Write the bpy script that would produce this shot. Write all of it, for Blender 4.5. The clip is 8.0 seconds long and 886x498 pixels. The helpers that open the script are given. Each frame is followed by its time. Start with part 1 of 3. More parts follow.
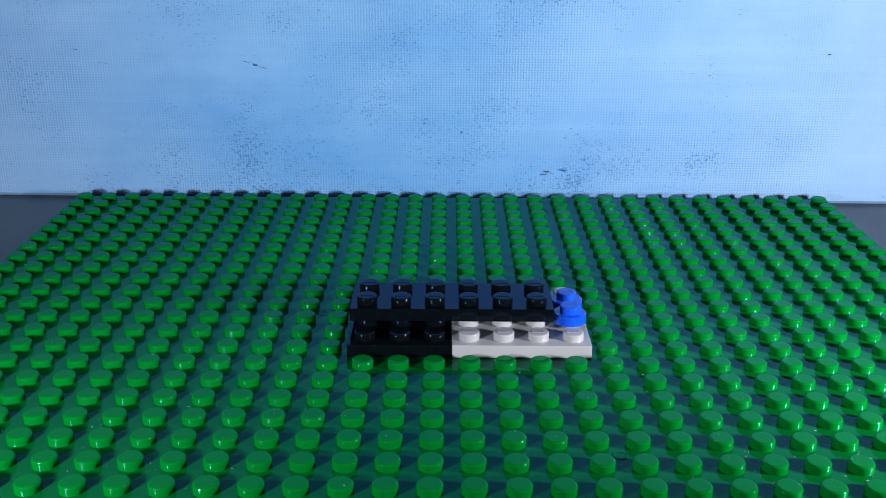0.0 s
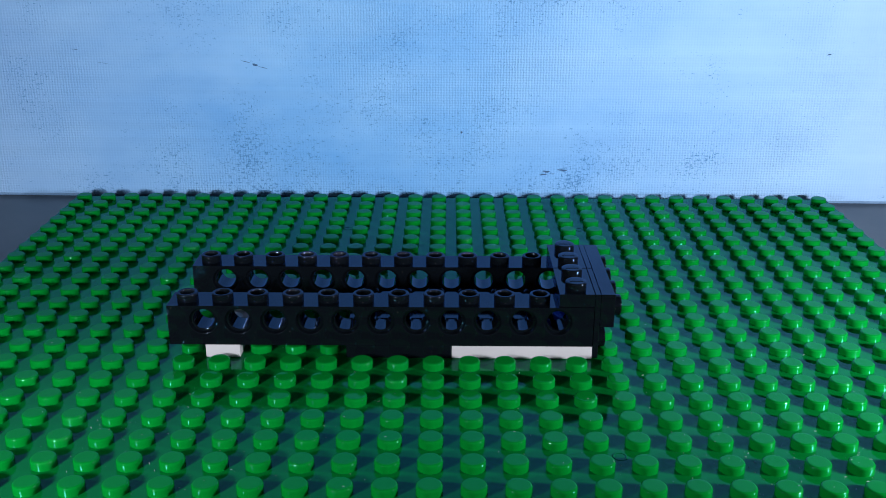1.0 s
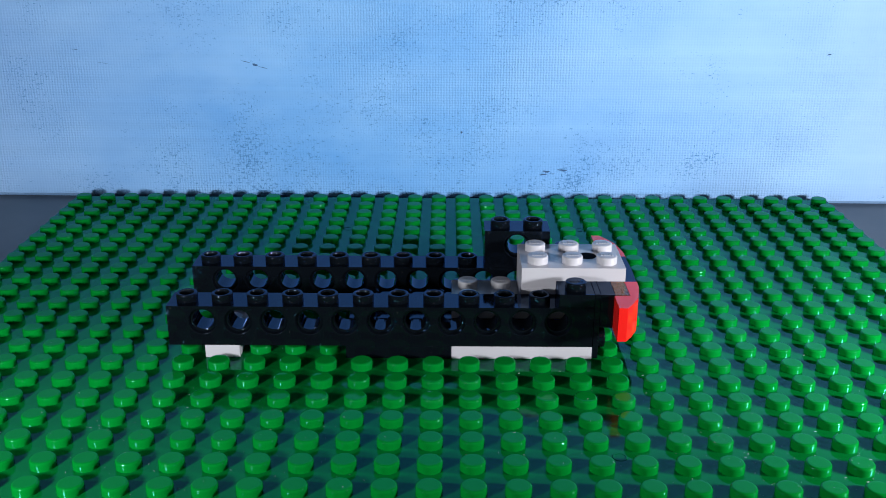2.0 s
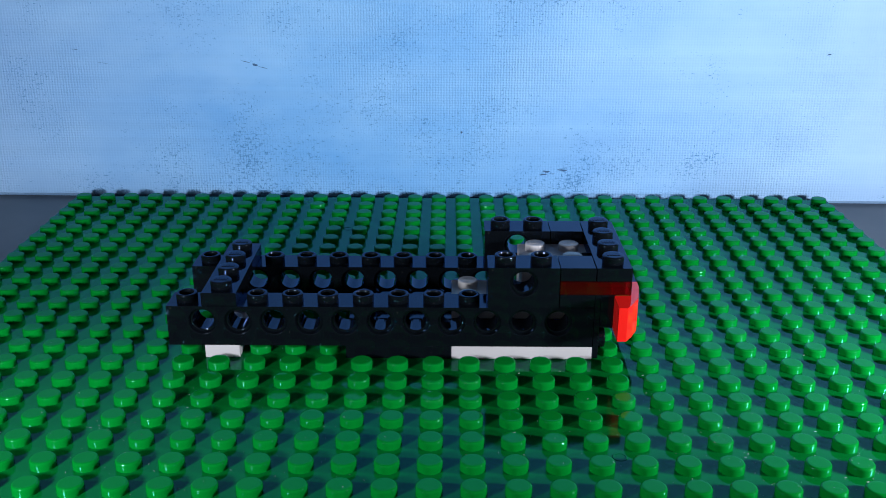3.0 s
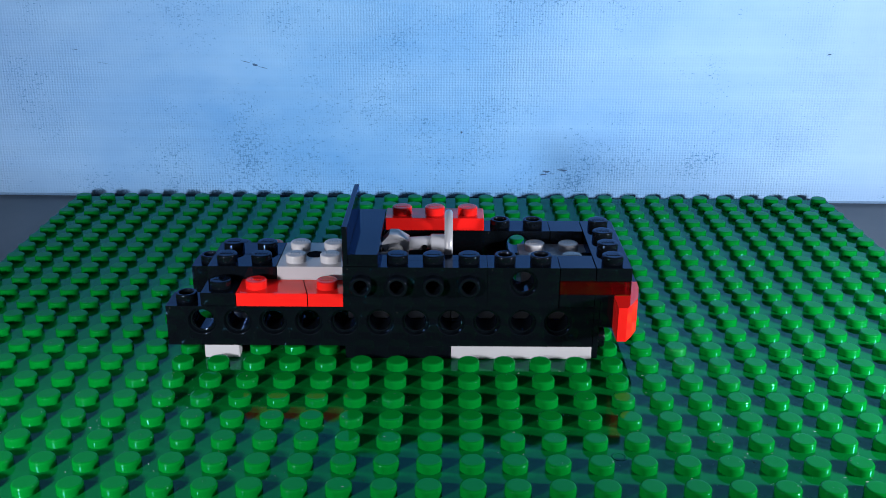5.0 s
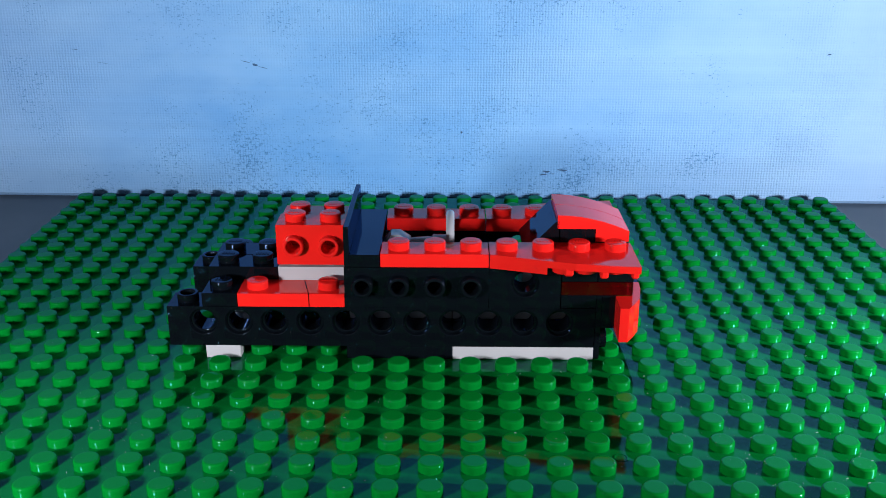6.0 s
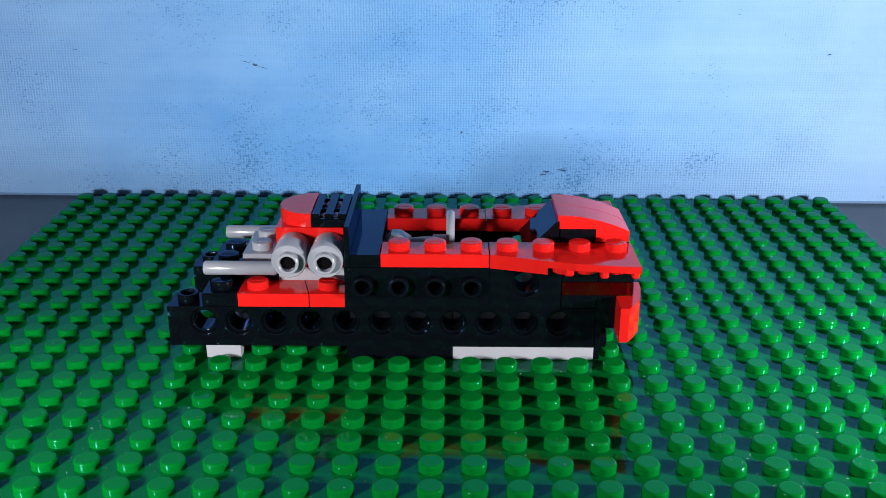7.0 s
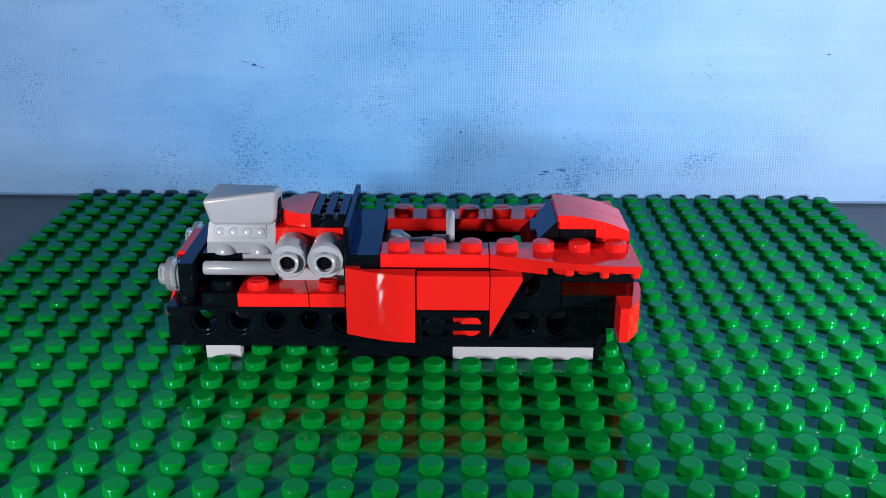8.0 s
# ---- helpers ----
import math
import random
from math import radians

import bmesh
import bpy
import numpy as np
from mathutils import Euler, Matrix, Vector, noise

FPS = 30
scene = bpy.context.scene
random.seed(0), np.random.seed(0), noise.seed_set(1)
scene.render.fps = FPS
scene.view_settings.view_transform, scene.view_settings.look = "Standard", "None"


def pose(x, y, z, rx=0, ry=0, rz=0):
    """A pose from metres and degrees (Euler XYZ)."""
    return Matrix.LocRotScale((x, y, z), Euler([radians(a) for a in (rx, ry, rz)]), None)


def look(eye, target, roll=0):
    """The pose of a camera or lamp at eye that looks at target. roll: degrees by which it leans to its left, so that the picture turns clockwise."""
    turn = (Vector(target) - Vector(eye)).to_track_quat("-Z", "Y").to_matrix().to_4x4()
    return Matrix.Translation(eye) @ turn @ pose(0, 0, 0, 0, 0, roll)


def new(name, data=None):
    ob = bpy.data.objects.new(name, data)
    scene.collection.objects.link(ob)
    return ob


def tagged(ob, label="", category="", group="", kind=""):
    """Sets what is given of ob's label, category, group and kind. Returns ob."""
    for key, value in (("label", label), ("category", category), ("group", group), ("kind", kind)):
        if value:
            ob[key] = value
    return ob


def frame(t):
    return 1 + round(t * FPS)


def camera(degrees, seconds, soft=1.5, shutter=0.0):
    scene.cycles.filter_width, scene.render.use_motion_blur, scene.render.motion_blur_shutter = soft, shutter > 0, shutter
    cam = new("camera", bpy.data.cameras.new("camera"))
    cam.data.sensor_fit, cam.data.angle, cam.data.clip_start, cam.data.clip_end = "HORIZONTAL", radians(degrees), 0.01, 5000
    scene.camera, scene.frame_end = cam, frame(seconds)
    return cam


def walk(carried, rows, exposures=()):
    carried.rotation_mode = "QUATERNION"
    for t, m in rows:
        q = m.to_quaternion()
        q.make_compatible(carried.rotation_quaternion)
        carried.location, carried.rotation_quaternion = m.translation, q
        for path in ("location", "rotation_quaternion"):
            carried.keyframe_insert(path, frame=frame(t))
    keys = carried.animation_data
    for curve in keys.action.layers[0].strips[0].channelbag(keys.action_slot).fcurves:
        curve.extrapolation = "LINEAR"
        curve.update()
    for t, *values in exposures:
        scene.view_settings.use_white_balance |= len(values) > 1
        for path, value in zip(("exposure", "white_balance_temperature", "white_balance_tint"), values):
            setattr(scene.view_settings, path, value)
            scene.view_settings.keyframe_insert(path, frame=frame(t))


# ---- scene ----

EYE, AIM = (-0.001, -0.193, 0.103), (-0.011, 1.676, -0.607)
cam = camera(48.5, 8.0, soft=0.9)
walk(cam, [(0.0, look(EYE, AIM, 0.2)), (8.0, look(EYE, AIM, 0.2))],
     exposures=[(0.0, -0.12), (1.0, -0.04), (2.2, 0.0), (8.0, 0.0)])

# ---- light: two small low lamps close by the baseplate, one to either side, and dim daylight of the room ----
world = bpy.data.worlds.new("sky")
scene.world = world
world.use_nodes = True
sky = world.node_tree.nodes.new("ShaderNodeTexSky")
sky.sky_type = "NISHITA"
sky.sun_disc = False
sky.sun_elevation = radians(30)
sky.sun_rotation = radians(200)
back = world.node_tree.nodes["Background"]
back.inputs[1].default_value = 0.013
world.node_tree.links.new(sky.outputs[0], back.inputs[0])


def lamp(eye, aim, watts, size, beam_width):
    d = bpy.data.lights.new("lamp", "AREA")
    d.shape = "DISK"
    d.size = size
    d.energy = watts
    d.spread = radians(beam_width)
    d.color = (1.0, 0.98, 0.97)
    ob = new("lamp", d)
    ob.matrix_world = look(eye, aim)
    return ob


lamp((-0.128, -0.140, 0.056), (-0.07, 0.135, 0.09), 0.42, 0.022, 165)
lamp((0.18, -0.07, 0.051), (0.00, 0.135, 0.09), 0.66, 0.022, 165)

U, P = 0.008, 0.0032                  # stud pitch and plate height
SR, SH = 0.0024, 0.0018               # stud radius and height


# ---- materials ----
def nodes_of(name):
    m = bpy.data.materials.new(name)
    m.use_nodes = True
    nt = m.node_tree
    return m, nt, nt.nodes["Principled BSDF"]


def plastic(name, rgb, rough=0.16, vary=0.06, dust=0.05, scratch=0.004, sheen=None):
    """Moulded glossy plastic: slight mottling, handling smears in the gloss, dust and fine moulding relief."""
    m, nt, b = nodes_of(name)
    n, l = nt.nodes, nt.links
    tc = n.new("ShaderNodeTexCoord")
    big = n.new("ShaderNodeTexNoise")
    big.inputs["Scale"].default_value = 90
    big.inputs["Detail"].default_value = 3
    l.new(tc.outputs["Object"], big.inputs["Vector"])
    fine = n.new("ShaderNodeTexNoise")
    fine.inputs["Scale"].default_value = 1400
    fine.inputs["Detail"].default_value = 4
    l.new(tc.outputs["Object"], fine.inputs["Vector"])
    info = n.new("ShaderNodeObjectInfo")
    add = n.new("ShaderNodeMath")
    add.operation = "MULTIPLY_ADD"
    add.inputs[1].default_value = 0.35
    l.new(info.outputs["Random"], add.inputs[0])
    l.new(big.outputs["Fac"], add.inputs[2])
    ramp = n.new("ShaderNodeMapRange")
    ramp.inputs["From Min"].default_value = 0.3
    ramp.inputs["From Max"].default_value = 1.0
    ramp.inputs["To Min"].default_value = 1 - vary
    ramp.inputs["To Max"].default_value = 1 + vary
    l.new(add.outputs[0], ramp.inputs["Value"])
    mul = n.new("ShaderNodeVectorMath")
    mul.operation = "SCALE"
    mul.inputs[0].default_value = rgb
    l.new(ramp.outputs[0], mul.inputs["Scale"])
    speck = n.new("ShaderNodeMapRange")
    speck.inputs["From Min"].default_value = 0.70
    speck.inputs["From Max"].default_value = 0.78
    speck.inputs["To Max"].default_value = dust
    l.new(fine.outputs["Fac"], speck.inputs["Value"])
    mix = n.new("ShaderNodeMix")
    mix.data_type = "RGBA"
    mix.inputs["B"].default_value = (0.45, 0.44, 0.42, 1)
    l.new(speck.outputs[0], mix.inputs["Factor"])
    l.new(mul.outputs[0], mix.inputs["A"])
    l.new(mix.outputs["Result"], b.inputs["Base Color"])
    rr = n.new("ShaderNodeMapRange")
    rr.inputs["To Min"].default_value = rough * 0.7
    rr.inputs["To Max"].default_value = rough * 1.5
    l.new(big.outputs["Fac"], rr.inputs["Value"])
    l.new(rr.outputs[0], b.inputs["Roughness"])
    bump = n.new("ShaderNodeBump")
    bump.inputs["Strength"].default_value = 0.12
    bump.inputs["Distance"].default_value = scratch * 0.01
    l.new(big.outputs["Fac"], bump.inputs["Height"])
    l.new(bump.outputs[0], b.inputs["Normal"])
    b.inputs["IOR"].default_value = 1.53
    if sheen:           # gloss tinted by the plastic
        b.inputs["Specular IOR Level"].default_value = 0.0
        gloss = n.new("ShaderNodeBsdfGlossy")
        gloss.inputs["Color"].default_value = (*sheen, 1)
        l.new(rr.outputs[0], gloss.inputs["Roughness"])
        l.new(bump.outputs[0], gloss.inputs["Normal"])
        fres = n.new("ShaderNodeFresnel")
        fres.inputs["IOR"].default_value = 1.5
        both = n.new("ShaderNodeMixShader")
        l.new(fres.outputs[0], both.inputs[0])
        l.new(b.outputs[0], both.inputs[1])
        l.new(gloss.outputs[0], both.inputs[2])
        l.new(both.outputs[0], n["Material Output"].inputs["Surface"])
    return m


def clear_plastic(name, rgb, rough=0.05, through_light=1.0):
    m, nt, b = nodes_of(name)
    b.inputs["Base Color"].default_value = (*rgb, 1)
    b.inputs["Transmission Weight"].default_value = through_light
    b.inputs["Roughness"].default_value = rough
    b.inputs["IOR"].default_value = 1.5
    n, l = nt.nodes, nt.links
    tex = n.new("ShaderNodeTexNoise")
    tex.inputs["Scale"].default_value = 300
    rr = n.new("ShaderNodeMapRange")
    rr.inputs["To Min"].default_value = rough * 0.5
    rr.inputs["To Max"].default_value = rough * 2
    l.new(tex.outputs["Fac"], rr.inputs["Value"])
    l.new(rr.outputs[0], b.inputs["Roughness"])
    return m


def canvas_paint(name):
    """Blue acrylic brushed thinly on primed canvas: weave relief, bare threads and cloudy strokes."""
    m, nt, b = nodes_of(name)
    n, l = nt.nodes, nt.links
    tc = n.new("ShaderNodeTexCoord")
    mp = n.new("ShaderNodeMapping")
    mp.inputs["Scale"].default_value = (7, 7, 13)
    l.new(tc.outputs["Object"], mp.inputs["Vector"])
    cloud = n.new("ShaderNodeTexNoise")
    cloud.inputs["Scale"].default_value = 1.0
    cloud.inputs["Detail"].default_value = 5
    cloud.inputs["Roughness"].default_value = 0.62
    l.new(mp.outputs[0], cloud.inputs["Vector"])
    ramp = n.new("ShaderNodeValToRGB")
    e = ramp.color_ramp.elements
    e[0].position, e[0].color = 0.34, (0.080, 0.285, 0.66, 1)
    e[1].position, e[1].color = 0.68, (0.225, 0.455, 0.79, 1)
    l.new(cloud.outputs["Fac"], ramp.inputs["Fac"])
    # thinner, paler paint towards both ends of the board
    split = n.new("ShaderNodeSeparateXYZ")
    l.new(tc.outputs["Object"], split.inputs[0])
    shift = n.new("ShaderNodeMath")
    shift.operation = "ADD"
    shift.inputs[1].default_value = 0.025
    l.new(split.outputs["X"], shift.inputs[0])
    away = n.new("ShaderNodeMath")
    away.operation = "ABSOLUTE"
    l.new(shift.outputs[0], away.inputs[0])
    thin = n.new("ShaderNodeMapRange")
    thin.inputs["From Min"].default_value = 0.03
    thin.inputs["From Max"].default_value = 0.18
    thin.inputs["To Max"].default_value = 0.55
    l.new(away.outputs[0], thin.inputs["Value"])
    pale = n.new("ShaderNodeMix")
    pale.data_type = "RGBA"
    pale.inputs["B"].default_value = (0.325, 0.465, 0.715, 1)
    l.new(thin.outputs[0], pale.inputs["Factor"])
    l.new(ramp.outputs["Color"], pale.inputs["A"])
    # weave: two crossed thread waves
    waves = []
    for axis, sc in (("X", 330), ("Z", 360)):
        w = n.new("ShaderNodeTexWave")
        w.bands_direction = axis
        w.inputs["Scale"].default_value = sc
        w.inputs["Distortion"].default_value = 1.4
        w.inputs["Detail"].default_value = 2
        w.inputs["Detail Scale"].default_value = 1.2
        l.new(tc.outputs["Object"], w.inputs["Vector"])
        waves.append(w)
    weave = n.new("ShaderNodeMath")
    weave.operation = "MULTIPLY_ADD"
    weave.inputs[1].default_value = 0.85
    l.new(waves[1].outputs["Fac"], weave.inputs[0])
    l.new(waves[0].outputs["Fac"], weave.inputs[2])
    # paint missing along short stretches of thread, across and upright, gathered in clusters
    cluster = n.new("ShaderNodeTexNoise")
    cluster.inputs["Scale"].default_value = 38
    cluster.inputs["Detail"].default_value = 4
    cluster.inputs["Roughness"].default_value = 0.65
    l.new(tc.outputs["Object"], cluster.inputs["Vector"])
    gather = n.new("ShaderNodeMath")
    gather.operation = "MULTIPLY_ADD"
    gather.inputs[1].default_value = 0.55
    gather.inputs[2].default_value = -0.275
    l.new(cluster.outputs["Fac"], gather.inputs[0])
    # fewer bare threads towards the ends, more along the foot
    fewer = n.new("ShaderNodeMath")
    fewer.operation = "MULTIPLY_ADD"
    fewer.inputs[1].default_value = -0.16
    l.new(thin.outputs[0], fewer.inputs[0])
    l.new(gather.outputs[0], fewer.inputs[2])
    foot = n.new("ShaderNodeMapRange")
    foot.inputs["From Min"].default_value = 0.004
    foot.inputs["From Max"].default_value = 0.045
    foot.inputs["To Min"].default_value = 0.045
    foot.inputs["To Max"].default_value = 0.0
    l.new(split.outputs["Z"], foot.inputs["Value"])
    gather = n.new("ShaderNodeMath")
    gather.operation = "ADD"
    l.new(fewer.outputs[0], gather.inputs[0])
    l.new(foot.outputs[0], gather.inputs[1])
    bare = []
    for scale, cut in (((600, 1, 2000), 0.638), ((2000, 1, 820), 0.645)):
        mp2 = n.new("ShaderNodeMapping")
        mp2.inputs["Scale"].default_value = scale
        l.new(tc.outputs["Object"], mp2.inputs["Vector"])
        worn = n.new("ShaderNodeTexNoise")
        worn.inputs["Scale"].default_value = 1.0
        worn.inputs["Detail"].default_value = 2
        l.new(mp2.outputs[0], worn.inputs["Vector"])
        spots = n.new("ShaderNodeMath")
        spots.operation = "ADD"
        l.new(worn.outputs["Fac"], spots.inputs[0])
        l.new(gather.outputs[0], spots.inputs[1])
        cutoff = n.new("ShaderNodeMapRange")
        cutoff.inputs["From Min"].default_value = cut
        cutoff.inputs["From Max"].default_value = cut + 0.10
        cutoff.inputs["To Max"].default_value = 0.78
        l.new(spots.outputs[0], cutoff.inputs["Value"])
        bare.append(cutoff)
    wm = n.new("ShaderNodeMath")
    wm.operation = "MAXIMUM"
    l.new(bare[0].outputs[0], wm.inputs[0])
    l.new(bare[1].outputs[0], wm.inputs[1])
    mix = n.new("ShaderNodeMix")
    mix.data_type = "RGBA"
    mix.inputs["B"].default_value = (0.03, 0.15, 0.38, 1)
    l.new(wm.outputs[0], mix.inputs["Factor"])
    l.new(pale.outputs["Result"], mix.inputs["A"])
    wv = n.new("ShaderNodeMapRange")
    wv.inputs["From Max"].default_value = 1.85
    wv.inputs["To Min"].default_value = 0.955
    wv.inputs["To Max"].default_value = 1.035
    l.new(weave.outputs[0], wv.inputs["Value"])
    mp3 = n.new("ShaderNodeMapping")
    mp3.inputs["Scale"].default_value = (9, 9, 330)
    l.new(tc.outputs["Object"], mp3.inputs["Vector"])
    stroke = n.new("ShaderNodeTexNoise")
    stroke.inputs["Scale"].default_value = 1.0
    stroke.inputs["Detail"].default_value = 4
    l.new(mp3.outputs[0], stroke.inputs["Vector"])
    patch = n.new("ShaderNodeTexNoise")
    patch.inputs["Scale"].default_value = 14
    patch.inputs["Detail"].default_value = 3
    l.new(tc.outputs["Object"], patch.inputs["Vector"])
    pm = n.new("ShaderNodeMapRange")
    pm.inputs["From Min"].default_value = 0.38
    pm.inputs["From Max"].default_value = 0.68
    pm.inputs["To Min"].default_value = 0.10
    smoother = n.new("ShaderNodeMath")
    smoother.operation = "MULTIPLY_ADD"
    smoother.inputs[1].default_value = -0.28
    l.new(thin.outputs[0], smoother.inputs[0])
    l.new(patch.outputs["Fac"], smoother.inputs[2])
    l.new(smoother.outputs[0], pm.inputs["Value"])
    fade = n.new("ShaderNodeMix")
    fade.inputs["A"].default_value = 1.0
    l.new(pm.outputs[0], fade.inputs["Factor"])
    l.new(wv.outputs[0], fade.inputs["B"])
    sm = n.new("ShaderNodeMapRange")
    sm.inputs["From Min"].default_value = 0.25
    sm.inputs["From Max"].default_value = 0.75
    sm.inputs["To Min"].default_value = 0.96
    sm.inputs["To Max"].default_value = 1.04
    l.new(stroke.outputs["Fac"], sm.inputs["Value"])
    both = n.new("ShaderNodeMath")
    both.operation = "MULTIPLY"
    l.new(fade.outputs["Result"], both.inputs[0])
    l.new(sm.outputs[0], both.inputs[1])
    mul = n.new("ShaderNodeVectorMath")
    mul.operation = "SCALE"
    l.new(mix.outputs["Result"], mul.inputs[0])
    l.new(both.outputs[0], mul.inputs["Scale"])
    l.new(mul.outputs[0], b.inputs["Base Color"])
    b.inputs["Roughness"].default_value = 0.6
    b.inputs["Specular IOR Level"].default_value = 0.3
    bump = n.new("ShaderNodeBump")
    relief = n.new("ShaderNodeMath")
    relief.operation = "MULTIPLY"
    knots = n.new("ShaderNodeMath")
    knots.operation = "MULTIPLY_ADD"
    knots.inputs[1].default_value = 2.2
    l.new(worn.outputs["Fac"], knots.inputs[0])
    l.new(weave.outputs[0], knots.inputs[2])
    l.new(knots.outputs[0], relief.inputs[0])
    l.new(pm.outputs[0], relief.inputs[1])
    bump.inputs["Strength"].default_value = 0.65
    bump.inputs["Distance"].default_value = 0.00025
    l.new(relief.outputs[0], bump.inputs["Height"])
    l.new(bump.outputs[0], b.inputs["Normal"])
    return m


def table_paint(name):
    m, nt, b = nodes_of(name)
    n, l = nt.nodes, nt.links
    tc = n.new("ShaderNodeTexCoord")
    a = n.new("ShaderNodeTexNoise")
    a.inputs["Scale"].default_value = 60
    a.inputs["Detail"].default_value = 6
    l.new(tc.outputs["Object"], a.inputs["Vector"])
    ramp = n.new("ShaderNodeValToRGB")
    e = ramp.color_ramp.elements
    e[0].position, e[0].color = 0.3, (0.018, 0.018, 0.022, 1)
    e[1].position, e[1].color = 0.75, (0.045, 0.042, 0.045, 1)
    l.new(a.outputs["Fac"], ramp.inputs["Fac"])
    l.new(ramp.outputs["Color"], b.inputs["Base Color"])
    b.inputs["Roughness"].default_value = 0.30
    bump = n.new("ShaderNodeBump")
    bump.inputs["Strength"].default_value = 0.15
    bump.inputs["Distance"].default_value = 0.0003
    l.new(a.outputs["Fac"], bump.inputs["Height"])
    l.new(bump.outputs[0], b.inputs["Normal"])
    return m


# one green plastic: sheet copy darkened for shade between studs, stud copy lit
GREEN_SHADED = plastic("green_plastic_shaded", (0.0004, 0.108, 0.018), 0.06, sheen=(0.24, 0.60, 0.68))
GREEN_LIT = plastic("green_plastic_lit", (0.0004, 0.150, 0.018), 0.05, sheen=(0.26, 0.60, 0.64))
BLACK = plastic("black_plastic", (0.0021, 0.0033, 0.0052), 0.06, dust=0.06, sheen=(0.36, 0.50, 0.78))
WHITE = plastic("white_plastic", (0.375, 0.38, 0.43), 0.2)
RED = plastic("red_plastic", (0.62, 0.011, 0.010), 0.07)
RED.node_tree.nodes["Principled BSDF"].inputs["Specular IOR Level"].default_value = 0.38
BLUE = plastic("blue_plastic", (0.006, 0.08, 0.68), 0.10)
GREY = plastic("light_grey_plastic", (0.27, 0.285, 0.335), 0.2)
SILVER = plastic("dull_grey_plastic", (0.17, 0.18, 0.20), 0.22)
TRANS_ORANGE = clear_plastic("clear_orange_plastic", (0.95, 0.20, 0.03), through_light=0.9)
TRANS_RED = clear_plastic("clear_red_plastic", (0.26, 0.002, 0.006), 0.08, through_light=0.93)
CLEAR = clear_plastic("clear_plastic", (0.78, 0.86, 0.94), 0.02, through_light=0.84)
CLEAR.node_tree.nodes["Principled BSDF"].inputs["IOR"].default_value = 1.25
FLOOR_GREY = plastic("mid_grey_plastic", (0.30, 0.31, 0.34), 0.2)
CANVAS = canvas_paint("painted_canvas")
TABLE = table_paint("dark_table")


# ---- mesh helpers ----
def mesh_of(bm, name, mat, smooth=False, oriented=False):
    if not oriented:
        bmesh.ops.recalc_face_normals(bm, faces=bm.faces[:])
    me = bpy.data.meshes.new(name)
    bm.to_mesh(me)
    bm.free()
    me.materials.append(mat)
    if smooth:
        me.polygons.foreach_set("use_smooth", [True] * len(me.polygons))
        me.set_sharp_from_angle(angle=radians(35 if smooth is True else smooth))
    return me


def box(bm, x0, y0, z0, x1, y1, z1, bevel=0.00012):
    g = bmesh.ops.create_cube(bm, size=1.0)
    for v in g["verts"]:
        v.co = Vector((x0 + (v.co.x + 0.5) * (x1 - x0), y0 + (v.co.y + 0.5) * (y1 - y0), z0 + (v.co.z + 0.5) * (z1 - z0)))
    if bevel:
        es = list({e for v in g["verts"] for e in v.link_edges})
        bmesh.ops.bevel(bm, geom=es, offset=bevel, segments=1, affect="EDGES")
    return bm


def lathe(bm, profile, n=24, m=None, caps=True):
    """A body turned round z from (radius, height) pairs, placed by the matrix m."""
    rings = []
    for rad, h in profile:
        rings.append([bm.verts.new((rad * math.cos(2 * math.pi * k / n), rad * math.sin(2 * math.pi * k / n), h)) for k in range(n)])
    for a, b in zip(rings, rings[1:]):
        for k in range(n):
            bm.faces.new((a[k], a[(k + 1) % n], b[(k + 1) % n], b[k]))
    if caps:
        bm.faces.new(rings[0])
        bm.faces.new(rings[-1])
    if m is not None:
        bmesh.ops.transform(bm, matrix=m, verts=[v for ring in rings for v in ring])
    return bm


def prism(bm, outline, axis, a, b, bevel=0.00012):
    """An outline of (p, q) pairs drawn along axis from a to b; p, q are the two other axes in xyz order."""
    def at(p, q, s):
        return {"x": (s, p, q), "y": (p, s, q), "z": (p, q, s)}[axis]
    lo = [bm.verts.new(at(p, q, a)) for p, q in outline]
    hi = [bm.verts.new(at(p, q, b)) for p, q in outline]
    k = len(outline)
    fs = [bm.faces.new(lo), bm.faces.new(hi)]
    for s in range(k):
        fs.append(bm.faces.new((lo[s], lo[(s + 1) % k], hi[(s + 1) % k], hi[s])))
    if bevel:
        es = list({e for f in fs for e in f.edges if e.calc_face_angle(0) > 0.6})
        bmesh.ops.recalc_face_normals(bm, faces=fs)
        bmesh.ops.bevel(bm, geom=es, offset=bevel, segments=1, affect="EDGES")
    return bm


def part(name, bm, material, parent, label="", smooth=False, m=None, oriented=False):
    ob = new(name, mesh_of(bm, name, material, smooth, oriented))
    ob.parent = parent
    if m is not None:
        ob.matrix_basis = m
    if label:
        ob["label"] = label
    return ob


STUDS = {}
E = 0.00034
RIM = [(SR, -0.0001), (SR, SH - E), (SR - 0.08 * E, SH - 0.62 * E), (SR - 0.30 * E, SH - 0.30 * E), (SR - 0.62 * E, SH - 0.08 * E), (SR - E, SH), (SR - 2.2 * E, SH)]


EB = 0.00048                          # the baseplate's studs are rounder
BASE_RIM = [(0.00246, -0.0001), (0.00245, 0.0004), (0.00243, SH - EB), (0.00243 - 0.06 * EB, SH - 0.66 * EB), (0.00243 - 0.22 * EB, SH - 0.37 * EB),
            (0.00243 - 0.46 * EB, SH - 0.15 * EB), (0.00243 - 0.74 * EB, SH - 0.03 * EB), (0.00243 - EB, SH), (0.00243 - 2.0 * EB, SH)]


